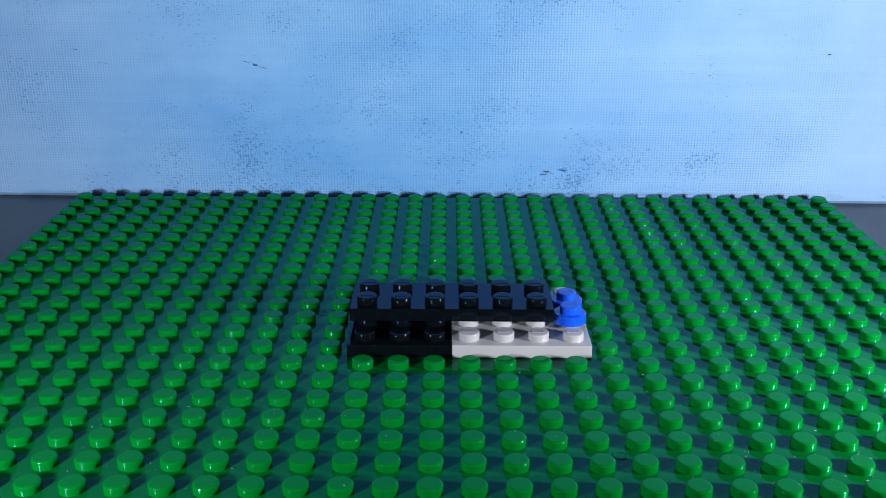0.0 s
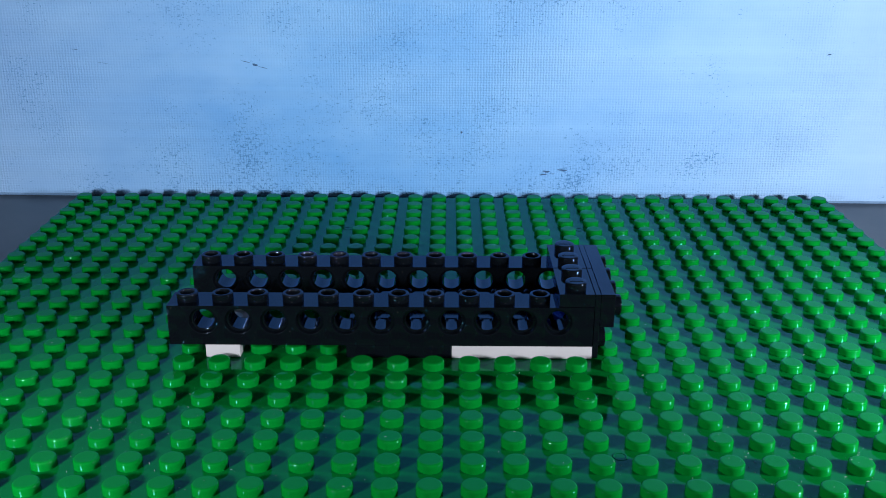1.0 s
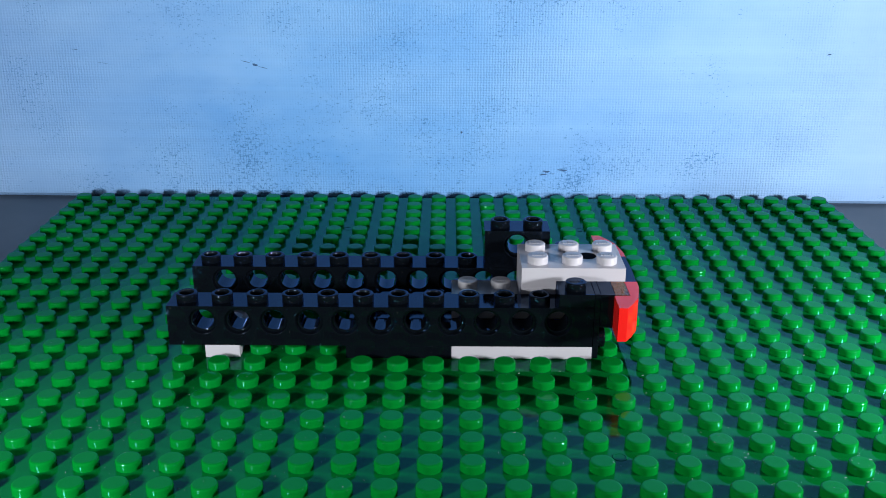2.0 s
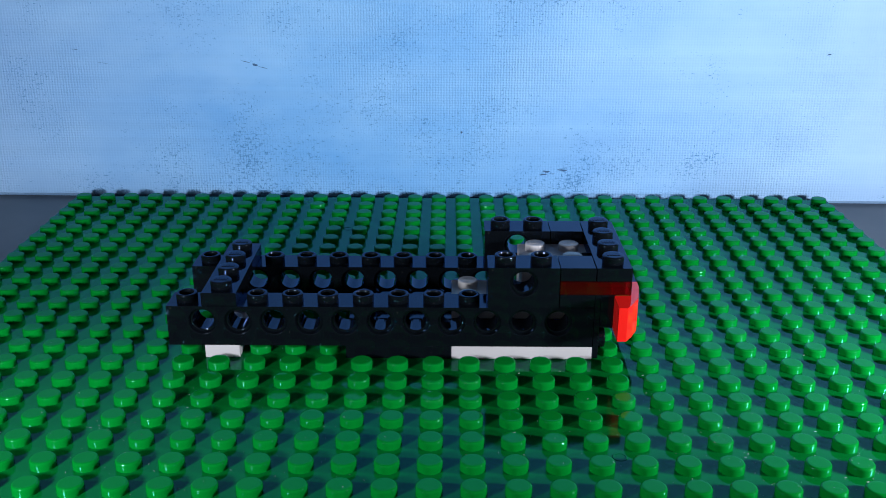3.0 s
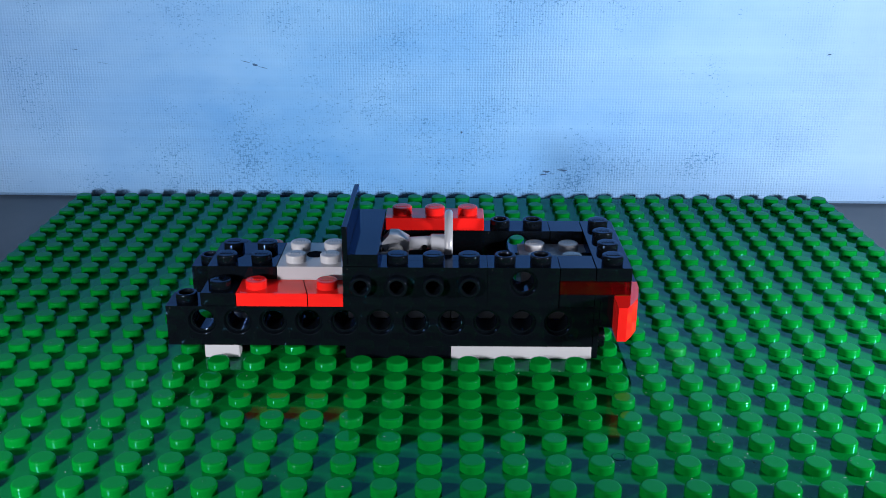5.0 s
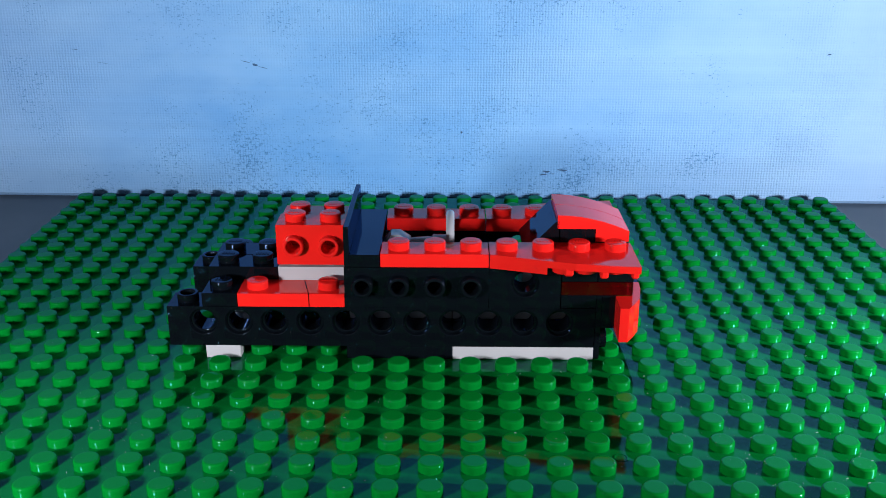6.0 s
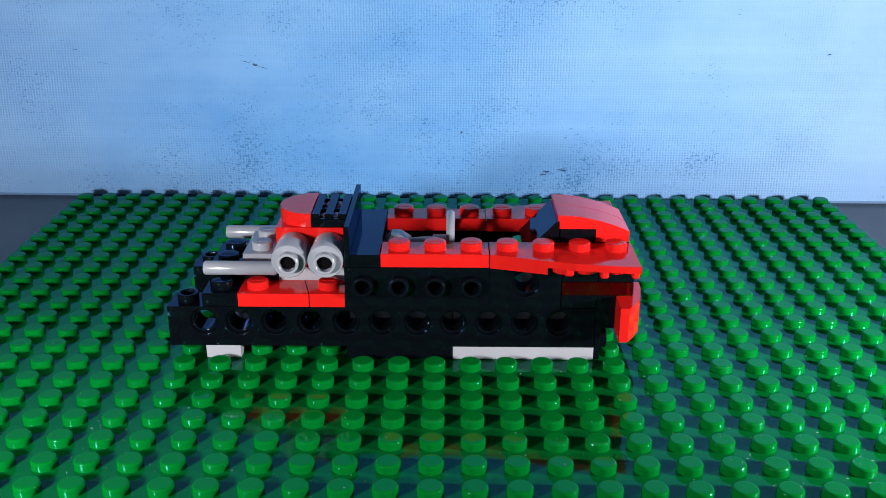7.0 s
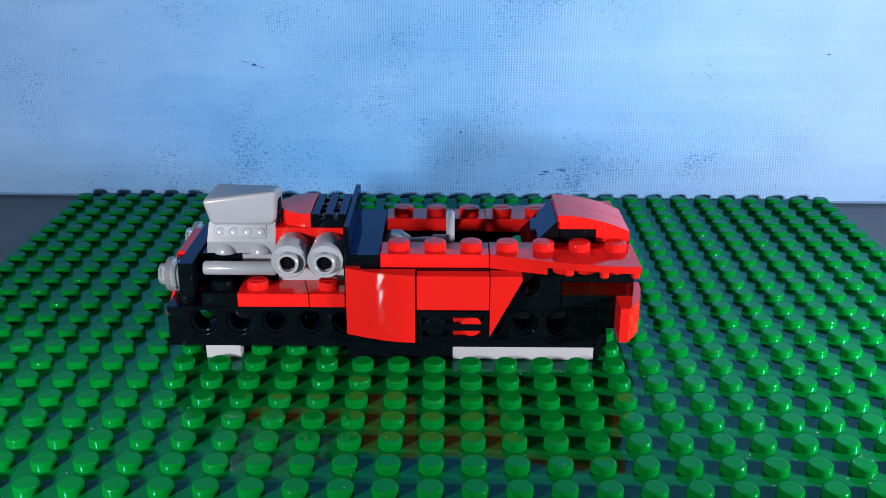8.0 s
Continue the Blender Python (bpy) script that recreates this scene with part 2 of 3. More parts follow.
def stud_mesh(kind, mat, mark=True):
    key = (kind, mat.name, mark)
    if key not in STUDS:
        bm = bmesh.new()
        if kind == "hollow":
            lathe(bm, RIM[:-1] + [(0.00185, SH), (0.0017, SH - 0.00005), (0.0016, SH - 0.0002), (0.0016, -0.0001)], 28, caps=False)
        else:
            lathe(bm, RIM if mark else BASE_RIM, 32)
            if mark:      # a raised maker's mark, kept as plain bars
                for k in range(5):
                    x = (k - 2) * 0.00062
                    box(bm, x - 0.00020, -0.00062, SH - 0.00003, x + 0.00020, 0.00062, SH + 0.00013, 0)
        STUDS[key] = mesh_of(bm, "stud", mat, True)
    return STUDS[key]


def add_stud(parent, mat, m, kind="solid", mark=True):
    ob = new("stud", stud_mesh(kind, mat, mark))
    ob.parent = parent
    ob.matrix_basis = m
    return ob


def grid(i, r, z):
    """A corner of the building grid: column, row (0 is the front one of the model), plates above the base."""
    return ((i - 16) * U, (r + 1) * U, z * P)


PIECES = []          # (thing, home pose, [(seconds, lift and shift while loose)...])


def piece(name, label, i, r, z, steps, category="toy brick"):
    """An Empty at a grid corner for one toy brick. steps: (seconds, dx, dy, dz, turn about z, tilt about y, tilt about x)
    from which moment it lies there; the last is its seat."""
    ob = new(name)
    tagged(ob, label, category, "bricks of the toy car")
    home = pose(*grid(i, r, z))
    ob.matrix_basis = home
    PIECES.append((ob, home, steps))
    return ob


def seated(t, *loose):
    """Steps: loose in hand-laid places first, if given, then on its studs at t."""
    return [*loose, (t, 0, 0, 0, 0, 0, 0)]


def stud_grid(ob, mat, ni, nr, h, cells=None, kind="solid"):
    for a in range(ni):
        for b in range(nr):
            if cells is None or (a, b) in cells:
                add_stud(ob, mat, pose((a + 0.5) * U, (b + 0.5) * U, h * P), kind)


def plate(name, label, mat, i, r, z, ni, nr, h, steps, cells=None, kind="solid", body="body"):
    ob = piece(name, label, i, r, z, steps)
    g = 0.00008
    bm = bmesh.new()
    box(bm, g, g, 0.00003, ni * U - g, nr * U - g, h * P - 0.00003)
    part(body, bm, mat, ob)
    stud_grid(ob, mat, ni, nr, h, cells, kind)
    return ob


def holed_wall(bm, x0, x1, z1, centres, zc, depth, rad=0.0024, bore=0.0031, step=0.0009):
    """A bar of square section pierced along y by round holes with counterbores."""
    g = 0.00008
    def quad(*c):
        if max(abs(p[0] - c[0][0]) for p in c) + max(abs(p[1] - c[0][1]) for p in c) > 0.00002 and (Vector(c[1]) - Vector(c[0])).length > 0.00002:
            bm.faces.new([bm.verts.new(p) for p in c])
    xs = sorted(centres)
    spans = [x0 + g] + [v for c in xs for v in (c - U / 2, c + U / 2)] + [x1 - g]
    ya, yb = g, depth - g
    for a, b in ((spans[0], spans[1]), (spans[-2], spans[-1])):
        for y in (ya, yb):
            quad((a, y, 0), (b, y, 0), (b, y, z1), (a, y, z1))
    for k in range(len(xs) - 1):
        if xs[k + 1] - xs[k] > U * 1.01:
            a, b = xs[k] + U / 2, xs[k + 1] - U / 2
            for y in (ya, yb):
                quad((a, y, 0), (b, y, 0), (b, y, z1), (a, y, z1))
    quad((x0 + g, ya, 0), (x0 + g, yb, 0), (x0 + g, yb, z1), (x0 + g, ya, z1))
    quad((x1 - g, ya, 0), (x1 - g, yb, 0), (x1 - g, yb, z1), (x1 - g, ya, z1))
    for z in (0, z1):
        quad((x0 + g, ya, z), (x1 - g, ya, z), (x1 - g, yb, z), (x0 + g, yb, z))
    for c in xs:
        angs = [2 * math.pi * k / 24 for k in range(24)]
        corners = [math.atan2(dz, dx) % (2 * math.pi) for dx in (U / 2, -U / 2) for dz in (z1 - zc, -zc)]
        angs = sorted(angs + corners)
        def rect(t):
            dx, dz = math.cos(t), math.sin(t)
            k = min((U / 2) / abs(dx) if abs(dx) > 1e-9 else 9, ((z1 - zc) if dz > 0 else zc) / abs(dz) if abs(dz) > 1e-9 else 9)
            return c + dx * k, zc + dz * k
        def circ(t, rr):
            return c + math.cos(t) * rr, zc + math.sin(t) * rr
        loops = []
        for y, s in ((ya, 1), (yb, -1)):
            seq = [[(rect(t)[0], y, rect(t)[1]) for t in angs]]
            seq.append([(circ(t, bore + 0.00018)[0], y, circ(t, bore + 0.00018)[1]) for t in angs])
            seq.append([(circ(t, bore + 0.00005)[0], y + s * 0.00005, circ(t, bore + 0.00005)[1]) for t in angs])
            seq.append([(circ(t, bore)[0], y + s * 0.00018, circ(t, bore)[1]) for t in angs])
            seq.append([(circ(t, bore - 0.0001)[0], y + s * step, circ(t, bore - 0.0001)[1]) for t in angs])
            seq.append([(circ(t, rad + 0.00018)[0], y + s * step, circ(t, rad + 0.00018)[1]) for t in angs])
            seq.append([(circ(t, rad + 0.00005)[0], y + s * (step + 0.00005), circ(t, rad + 0.00005)[1]) for t in angs])
            seq.append([(circ(t, rad)[0], y + s * (step + 0.00018), circ(t, rad)[1]) for t in angs])
            loops.append(seq)
        chain = loops[0] + loops[1][::-1]
        rows = [[bm.verts.new(p) for p in ring] for ring in chain]
        k = len(angs)
        for ra, rb in zip(rows, rows[1:]):
            for s in range(k):
                bm.faces.new((ra[s], ra[(s + 1) % k], rb[(s + 1) % k], rb[s]))
    bmesh.ops.remove_doubles(bm, verts=bm.verts[:], dist=0.000005)
    # every face looks outwards, and those of the bores towards their axis
    wrong = []
    for f in bm.faces:
        f.normal_update()
        c, nrm = f.calc_center_median(), f.normal
        if abs(nrm.y) > 0.3:
            out = nrm.y * (c.y - depth / 2)
        elif c.z < 0.00001 or c.z > z1 - 0.00001:
            out = nrm.z * (c.z - z1 / 2)
        elif c.x < x0 + g + 0.00001 or c.x > x1 - g - 0.00001:
            out = nrm.x * (c.x - (x0 + x1) / 2)
        else:
            near = min(xs, key=lambda q: abs(q - c.x))
            out = nrm.x * (near - c.x) + nrm.z * (zc - c.z)
        if out < 0:
            wrong.append(f)
    bmesh.ops.reverse_faces(bm, faces=wrong)
    return bm


def bored_brick(ob, mat, n, zc, facing):
    """A brick of n studs whose round sockets reach half-way in from one long side."""
    half = 0.55 * U
    bm = bmesh.new()
    holed_wall(bm, -0.00006, n * U + 0.00006, 3 * P - 0.00003, [(k + 0.5) * U for k in range(n)], zc, half, 0.0015, 0.00156)
    part("socket_side", bm, mat, ob, smooth=17, oriented=True, m=pose(0, 0, 0) if facing == "-y" else pose(0, U - half, 0))
    bm = bmesh.new()
    a, b = (half, U - 0.0001) if facing == "-y" else (0.0001, U - half)
    box(bm, 0.00002, a, 0, n * U - 0.00002, b, 3 * P - 0.00003, 0)
    part("body", bm, mat, ob)


def beam(name, label, mat, i, r, z, n, steps, holes=None):
    ob = piece(name, label, i, r, z, steps)
    bm = bmesh.new()
    cs = [(k + 1) * U for k in range(n - 1)] if holes is None else [h * U for h in holes]
    holed_wall(bm, 0, n * U, 3 * P - 0.00003, cs, 0.0059, U)
    part("body", bm, mat, ob, smooth=17, oriented=True)
    stud_grid(ob, mat, n, 1, 3, kind="hollow")
    return ob


# ---- the place: table, backdrop, baseplate ----
BASE_T = 0.0034
bm = bmesh.new()
box(bm, -0.9, -1.0, -BASE_T - 0.03, 0.9, 0.5, -BASE_T, 0.001)
table = new("table_top", mesh_of(bm, "table_top", TABLE))
tagged(table, "dark matt painted table top under the baseplate", "table", kind="structure")

bm = bmesh.new()
box(bm, -0.40, 0.0, 0.0, 0.40, 0.018, 0.40, 0.0012)
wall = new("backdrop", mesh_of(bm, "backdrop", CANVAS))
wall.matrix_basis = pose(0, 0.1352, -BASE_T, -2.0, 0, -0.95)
tagged(wall, "canvas board brushed with light blue paint", "backdrop", kind="structure")

# old scuffs in the paint, low relief
SCUFF = plastic("scuffed_paint", (0.018, 0.075, 0.19), 0.7)
rng = random.Random(5)
for sx, sz, w, h, lean in ((-0.0664, 0.0452, 0.0022, 0.0010, 20), (-0.0692, 0.0462, 0.0040, 0.00020, 14), (-0.0638, 0.0444, 0.0036, 0.00020, 14), 
                           (0.0330, 0.0093, 0.0030, 0.0009, 8), (0.0384, 0.0098, 0.0034, 0.0007, 4), (0.0318, 0.0082, 0.0036, 0.0004, -6), (0.0034, 0.0228, 0.0008, 0.0009, 40),
                           (0.0352, 0.0085, 0.0020, 0.0003, 0), (0.1250, 0.0500, 0.0016, 0.0005, -10), (-0.1270, 0.0500, 0.0034, 0.00018, 3), (-0.1180, 0.0455, 0.0040, 0.00016, 5)):
    bm = bmesh.new()
    k = 14
    prism(bm, [(w / 2 * math.cos(2 * math.pi * q / k) * rng.uniform(0.5, 1.1), h / 2 * math.sin(2 * math.pi * q / k) * rng.uniform(0.4, 1.2)) for q in range(k)], "y", -0.00006, 0.0003, 0)
    part("scuff", bm, SCUFF, wall, "dark scuff in the paint", m=pose(sx, 0, sz + 0.0014, 0, lean, 0))

# ground far below, to the horizon
bm = bmesh.new()
box(bm, -60, -60, -0.82, 60, 60, -0.78, 0)
GROUND = table_paint("grey_floor")
ground = new("ground", mesh_of(bm, "ground", GROUND))
tagged(ground, "plain dark floor below the table", "floor", kind="structure")

baseplate = new("baseplate")
tagged(baseplate, "green plastic baseplate covered with round studs", "baseplate")
bm = bmesh.new()
box(bm, -0.128, -0.128, -BASE_T, 0.128, 0.128, 0.0, 0.0003)
part("sheet", bm, GREEN_SHADED, baseplate)
rest = bmesh.new()
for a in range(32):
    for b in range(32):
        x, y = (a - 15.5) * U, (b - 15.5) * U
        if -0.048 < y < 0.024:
            add_stud(baseplate, GREEN_LIT, pose(x, y, 0), mark=False)
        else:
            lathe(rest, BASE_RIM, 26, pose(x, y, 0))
tagged(part("studs", rest, GREEN_LIT, baseplate, smooth=True), kind="stuff")

# moulding marks and specks of dust on the sheet
for x, y in ((-0.0320, 0.0320), (-0.0320, 0.0960), (0.0400, 0.0960), (-0.0560, 0.0160), (0.0320, -0.0320)):
    bm = bmesh.new()
    lathe(bm, [(0.0015, 0.0), (0.0014, 0.00008), (0.0011, 0.00008), (0.0010, 0.00001)], 24, pose(x, y, 0))
    part("moulding_mark", bm, GREEN_SHADED, baseplate, smooth=True)
DUST = plastic("dust", (0.24, 0.36, 0.31), 0.9)
rng = random.Random(11)
bm = bmesh.new()
nests = [(-0.013, -0.012, 0.006, 50), (0.052, -0.014, 0.012, 90), (-0.034, -0.034, 0.010, 40), (0.076, -0.038, 0.012, 120), (0.034, -0.012, 0.02, 60), (0.0, 0.02, 0.10, 300), (-0.066, -0.022, 0.018, 160), (0.062, -0.030, 0.016, 160), (-0.020, -0.030, 0.03, 120), (0.10, 0.03, 0.02, 80)]
for cx, cy, spread, count in nests:
    for _ in range(count):
        x, y = rng.gauss(cx, spread), rng.gauss(cy, spread * 0.7)
        if abs(x) > 0.126 or y > 0.126 or y < -0.12:
            continue
        fx, fy = (x / U) % 1 - 0.5, (y / U) % 1 - 0.5
        z = SH if math.hypot(fx, fy) * U < SR - 0.0002 else 0.0
        if abs(math.hypot(fx, fy) * U - SR) < 0.0002 or (z > 0 and rng.random() < 0.5):
            continue
        w = rng.uniform(0.000015, 0.000048) * rng.choice((1, 1, 1, 1.4))
        lng = w * rng.choice((1, 1, 1.5, 4))
        box(bm, -lng, -w, 0, lng, w, w * 1.2, 0)
        bm.verts.ensure_lookup_table()
        bmesh.ops.transform(bm, matrix=pose(x, y, z, 0, 0, rng.uniform(0, 180)), verts=bm.verts[-8:])
tagged(part("dust", bm, DUST, baseplate, "pale specks of dust"), kind="stuff")

# ---- the toy car, in the order of building ----
plate("plate", "black 3x4 plate on the green baseplate", BLACK, 13, 0, 0, 3, 4, 1, seated(0))
plate("plate", "white 4x4 plate on the green baseplate", WHITE, 16, 0, 0, 4, 4, 1, seated(0))
plate("plate", "black 2x6 plate across the two lowest plates", BLACK, 13, 1, 1, 6, 2, 1, seated(0.1, (0, 0, 0, 0.0022, 0, 0, 0)))


def round_plate(label, mat, i, r, z, steps, name="round_plate"):
    ob = piece(name, label, i, r, z, steps)
    bm = bmesh.new()
    lathe(bm, [(0.0024, 0.0), (0.0024, 0.0008), (0.0039, 0.0009), (0.0039, P - 0.0002), (0.0037, P)], 28, pose(U / 2, U / 2, 0))
    part("body", bm, mat, ob, smooth=True)
    add_stud(ob, mat, pose(U / 2, U / 2, P))
    return ob


round_plate("blue round 1x1 plate on the white plate", BLUE, 19, 1, 1, seated(0))
round_plate("blue round 1x1 plate on the white plate", BLUE, 19, 2, 1, seated(0))
plate("plate", "white 1x4 plate standing alone on the baseplate", WHITE, 9, 0, 0, 1, 4, 1, seated(0.3, (0.2, -0.001, 0, 0.0025, 0, 0, 0)))
beam("beam", "black 1x12 beam with round holes and hollow studs", BLACK, 8, 3, 1, 12, seated(0.5, (0.4, 0, 0, 0.0022, 0, 0, 0)))
beam("beam", "black 1x12 beam with round holes and hollow studs", BLACK, 8, 0, 1, 12, seated(0.7, (0.6, 0, 0, 0.0020, 0, 0, 0)))


def side_stud(parent, mat, x, y, z, facing, kind="solid"):
    turn = {"+x": (0, 90, 0), "-x": (0, -90, 0), "-y": (90, 0, 0), "+y": (-90, 0, 0)}[facing]
    return add_stud(parent, mat, pose(x, y, z, *turn), kind)


# -- nose: brackets, sideways plates, bumper --
def bracket(r, steps):
    ob = piece("bracket", "black angle bracket with studs on top and on its side", 19, r, 4, steps)
    bm = bmesh.new()
    box(bm, 0.0001, 0.0001, 0.00004, U, 2 * U - 0.0001, P)
    part("top_plate", bm, BLACK, ob)
    bm = bmesh.new()
    box(bm, U + 0.00002, 0.0001, -4 * P + 0.0003, U + 0.0013, 2 * U - 0.0001, P)
    part("side_plate", bm, BLACK, ob)
    stud_grid(ob, BLACK, 1, 2, 1)
    for y in (U / 2, 1.5 * U):
        for z in (-0.0008, -0.0088):
            side_stud(ob, BLACK, U + 0.0013, y, z, "+x")
    return ob


bracket(2, seated(0.8))
bracket(0, seated(0.9))


def sideways_plate(name, label, mat, x, r, z, nr, steps, facing="+x", studs=True):
    ob = piece(name, label, x, r, z, steps)
    bm = bmesh.new()
    box(bm, 0, 0.0001, 0, P, nr * U - 0.0001, U)
    part("body", bm, mat, ob)
    for k in range(nr if studs else 0):
        side_stud(ob, mat, P if facing == "+x" else 0, (k + 0.5) * U, U / 2, facing)
    return ob


NX = 20 + 0.0013 / U
sideways_plate("plate", "black 1x4 plate clipped upright to the brackets", BLACK, NX, 0, 2.5, 4, seated(1.0))
sideways_plate("plate", "clear orange 1x2 plate clipped upright to the nose", TRANS_ORANGE, NX + 0.4, 2, 2.5, 2, seated(1.1))
sideways_plate("plate", "clear orange 1x2 plate clipped upright to the nose", TRANS_ORANGE, NX + 0.4, 0, 2.5, 2, seated(1.2))


def bumper(front, steps):
    ob = piece("bumper_corner", "bright red curved bumper corner on the nose", NX + 0.8, 2, 2.5, steps)
    plan = [(0.36, -1.0), (0.34, -1.45), (0.20, -2.15), (0.0, -2.55), (-0.20, -2.86), (-0.44, -2.86), (-0.44, -2.02), (0.0, -2.02), (0.0, -1.0)]
    s = 1 if front else -1
    bm = bmesh.new()
    prism(bm, [(p * U, s * q * U) for p, q in plan], "z", 0, U)
    part("body", bm, RED, ob)
    return ob


bumper(False, seated(1.4, (1.3, 0.002, -0.003, 0.0, 0, 0, 0)))
ob = piece("bumper_centre", "black curved tile between the bumper corners", NX + 0.8, 1, 2.5, seated(1.5))
bm = bmesh.new()
prism(bm, [(0, 0), (0.34 * U, 0), (0.37 * U, U), (0.34 * U, 2 * U), (0, 2 * U)], "z", 0, U)
part("body", bm, BLACK, ob)
bumper(True, seated(1.5))

# -- cab floor --
plate("plate", "grey 2x4 plate inside between the beams", FLOOR_GREY, 16, 1, 2, 4, 2, 1, seated(1.6))


def stepped_plate(label, i, r, z, thick, steps):
    ob = piece("stepped_plate", label, i, r, z, steps)
    g = 0.0001
    bm = bmesh.new()
    prism(bm, ([(g, 0.0001), (g, 3 * P), (3 * U - g, 3 * P), (3 * U - g, 2 * P), (U, 2 * P), (U, 0.0001)] if thick == 0 else
           [(g, 2 * P), (g, 3 * P), (3 * U - g, 3 * P), (3 * U - g, 0.0001), (2 * U, 0.0001), (2 * U, 2 * P)]), "y", g, 2 * U - g)
    part("body", bm, WHITE, ob)
    bm = bmesh.new()
    x = (2 if thick == 0 else 1) * U
    lathe(bm, [(0.0021, 0), (0.0021, 0.00006)], 24, pose(x, U, 3 * P))
    part("pin_hole", bm, HOLE_SHADE, ob, "round hole between the studs, its shade a painted dark disc", True)
    stud_grid(ob, WHITE, 3, 2, 3)
    return ob


# near-black, glossless colour standing in for the shade inside holes and the scoop
HOLE_SHADE = plastic("hole_shade_black", (0.003, 0.003, 0.004), 0.5, dust=0.0, sheen=(0.05, 0.05, 0.06))
stepped_plate("white stepped 2x3 plate with a round hole", 18, 1, 3, 0, seated(1.8, (1.6, 0.0, 0.0, 0.0030, 0, 0, 0), (1.7, -0.0004, 0, 0.0010, 0, 0, 0)))
for r, t in ((3, 1.9), (0, 2.1)):
    beam("brick", "black 1x2 brick with one round cross hole", BLACK, 17, r, 4, 2, seated(t), holes=[1])
for r, t in ((3, 2.2), (0, 2.3)):
    plate("plate", "clear red 1x2 plate beside the nose", TRANS_RED, 19, r, 5, 2, 1, 1, seated(t))
for r, t in ((3, 2.4), (0, 2.5)):
    plate("tile", "smooth black 1x1 tile", BLACK, 19, r, 6, 1, 1, 1, seated(t), cells=set())
plate("plate", "black 1x4 plate across the nose", BLACK, 20, 0, 6, 1, 4, 1, seated(2.7))

# -- tail deck --
plate("plate", "black 1x4 plate across the tail of the beams", BLACK, 9, 0, 4, 1, 4, 1, seated(3.0, (2.9, 0.0, 0, 0.0012, 0, 0, 0)))


def wedge_plate(label, i, outline, steps):
    """A red plate with one slanting long side and a single row of four studs."""
    ob = piece("wedge_plate", label, i, 0, 4, steps)
    bm = bmesh.new()
    prism(bm, [(x * U, y * U) for x, y in outline], "z", 0.00003, P - 0.00003)
    part("body", bm, RED, ob)
    stud_grid(ob, RED, 1, 4, 1)
    return ob


wedge_plate("red wedge plate narrowing away, with one row of studs", 10, [(0.01, 0.01), (1.985, 0.01), (1.0, 3.99), (0.01, 3.99)],
            seated(3.2, (3.1, -0.0007, 0, 0.0008, 0, 0, 0)))
wedge_plate("red wedge plate widening away, with one row of studs", 12, [(0.015, 0.01), (0.99, 0.01), (0.99, 3.99), (-0.97, 3.99)],
            seated(3.3, (3.2, -0.0004, 0, 0.0008, -1, -3, 0)))
plate("plate", "grey 2x3 plate inside between the beams", FLOOR_GREY, 13, 1, 2, 3, 2, 1, seated(3.4))
stepped_plate("white stepped 2x3 plate with a round hole", 11, 1, 3, 2, seated(3.5, (3.4, 0.0006, 0, 0.0016, 0, 0, 0)))
plate("plate", "red 1x2 plate on the cab floor", RED, 14, 1, 3, 1, 2, 1, seated(3.7, (3.6, 0.0, 0, 0.0014, 0, 0, 0)))
plate("plate", "black 1x2 plate on the tail deck", BLACK, 9, 2, 5, 2, 1, 1, seated(3.9, (3.8, 0.0, 0.001, 0.0034, 0, 5, 0)))
plate("plate", "black 1x2 plate on the tail deck", BLACK, 9, 1, 5, 2, 1, 1, seated(3.9))
plate("plate", "red 2x2 plate on the cab floor", RED, 15, 1, 3, 2, 2, 1, seated(4.1, (4.0, -0.0003, 0, 0.0019, 0, 0, 0)))


def side_stud_brick(r, facing, steps):
    ob = piece("brick", "black 1x4 brick with four hollow side studs", 13, r, 4, steps)
    bored_brick(ob, BLACK, 4, 0.0054, facing)
    stud_grid(ob, BLACK, 4, 1, 3)
    for k in range(4):
        side_stud(ob, BLACK, (k + 0.5) * U, 0 if facing == "-y" else U, 0.0054, facing, "hollow")
    return ob


side_stud_brick(3, "+y", seated(4.2))

# -- steering --
ob = piece("hinge_plate", "grey 1x2 hinge plate with a cross bar", 13, 1, 6, seated(4.4, (4.3, 0.0004, 0, 0.0012, 0, 0, 0)))
bm = bmesh.new()
box(bm, 0.0001, 0.0001, 0, U - 0.0001, 2 * U - 0.0001, P)
part("body", bm, SILVER, ob)
stud_grid(ob, SILVER, 1, 2, 1)
for y in (0.35 * U, 1.65 * U):
    bm = bmesh.new()
    box(bm, U - 0.0006, y - 0.0008, 0.0004, U + 0.0026, y + 0.0008, P - 0.0006, 0.0003)
    part("arm", bm, SILVER, ob)
bm = bmesh.new()
lathe(bm, [(0.0014, -0.0006), (0.0016, -0.0003), (0.0016, 0.0035), (0.0021, 0.0036), (0.0021, 0.0124), (0.0016, 0.0125), (0.0016, 0.0163), (0.0014, 0.0166)], 24,
      pose(U + 0.0030, 0, 0.0016, -90, 0, 0))
part("cross_bar", bm, SILVER, ob, "dull grey round cross bar", True)

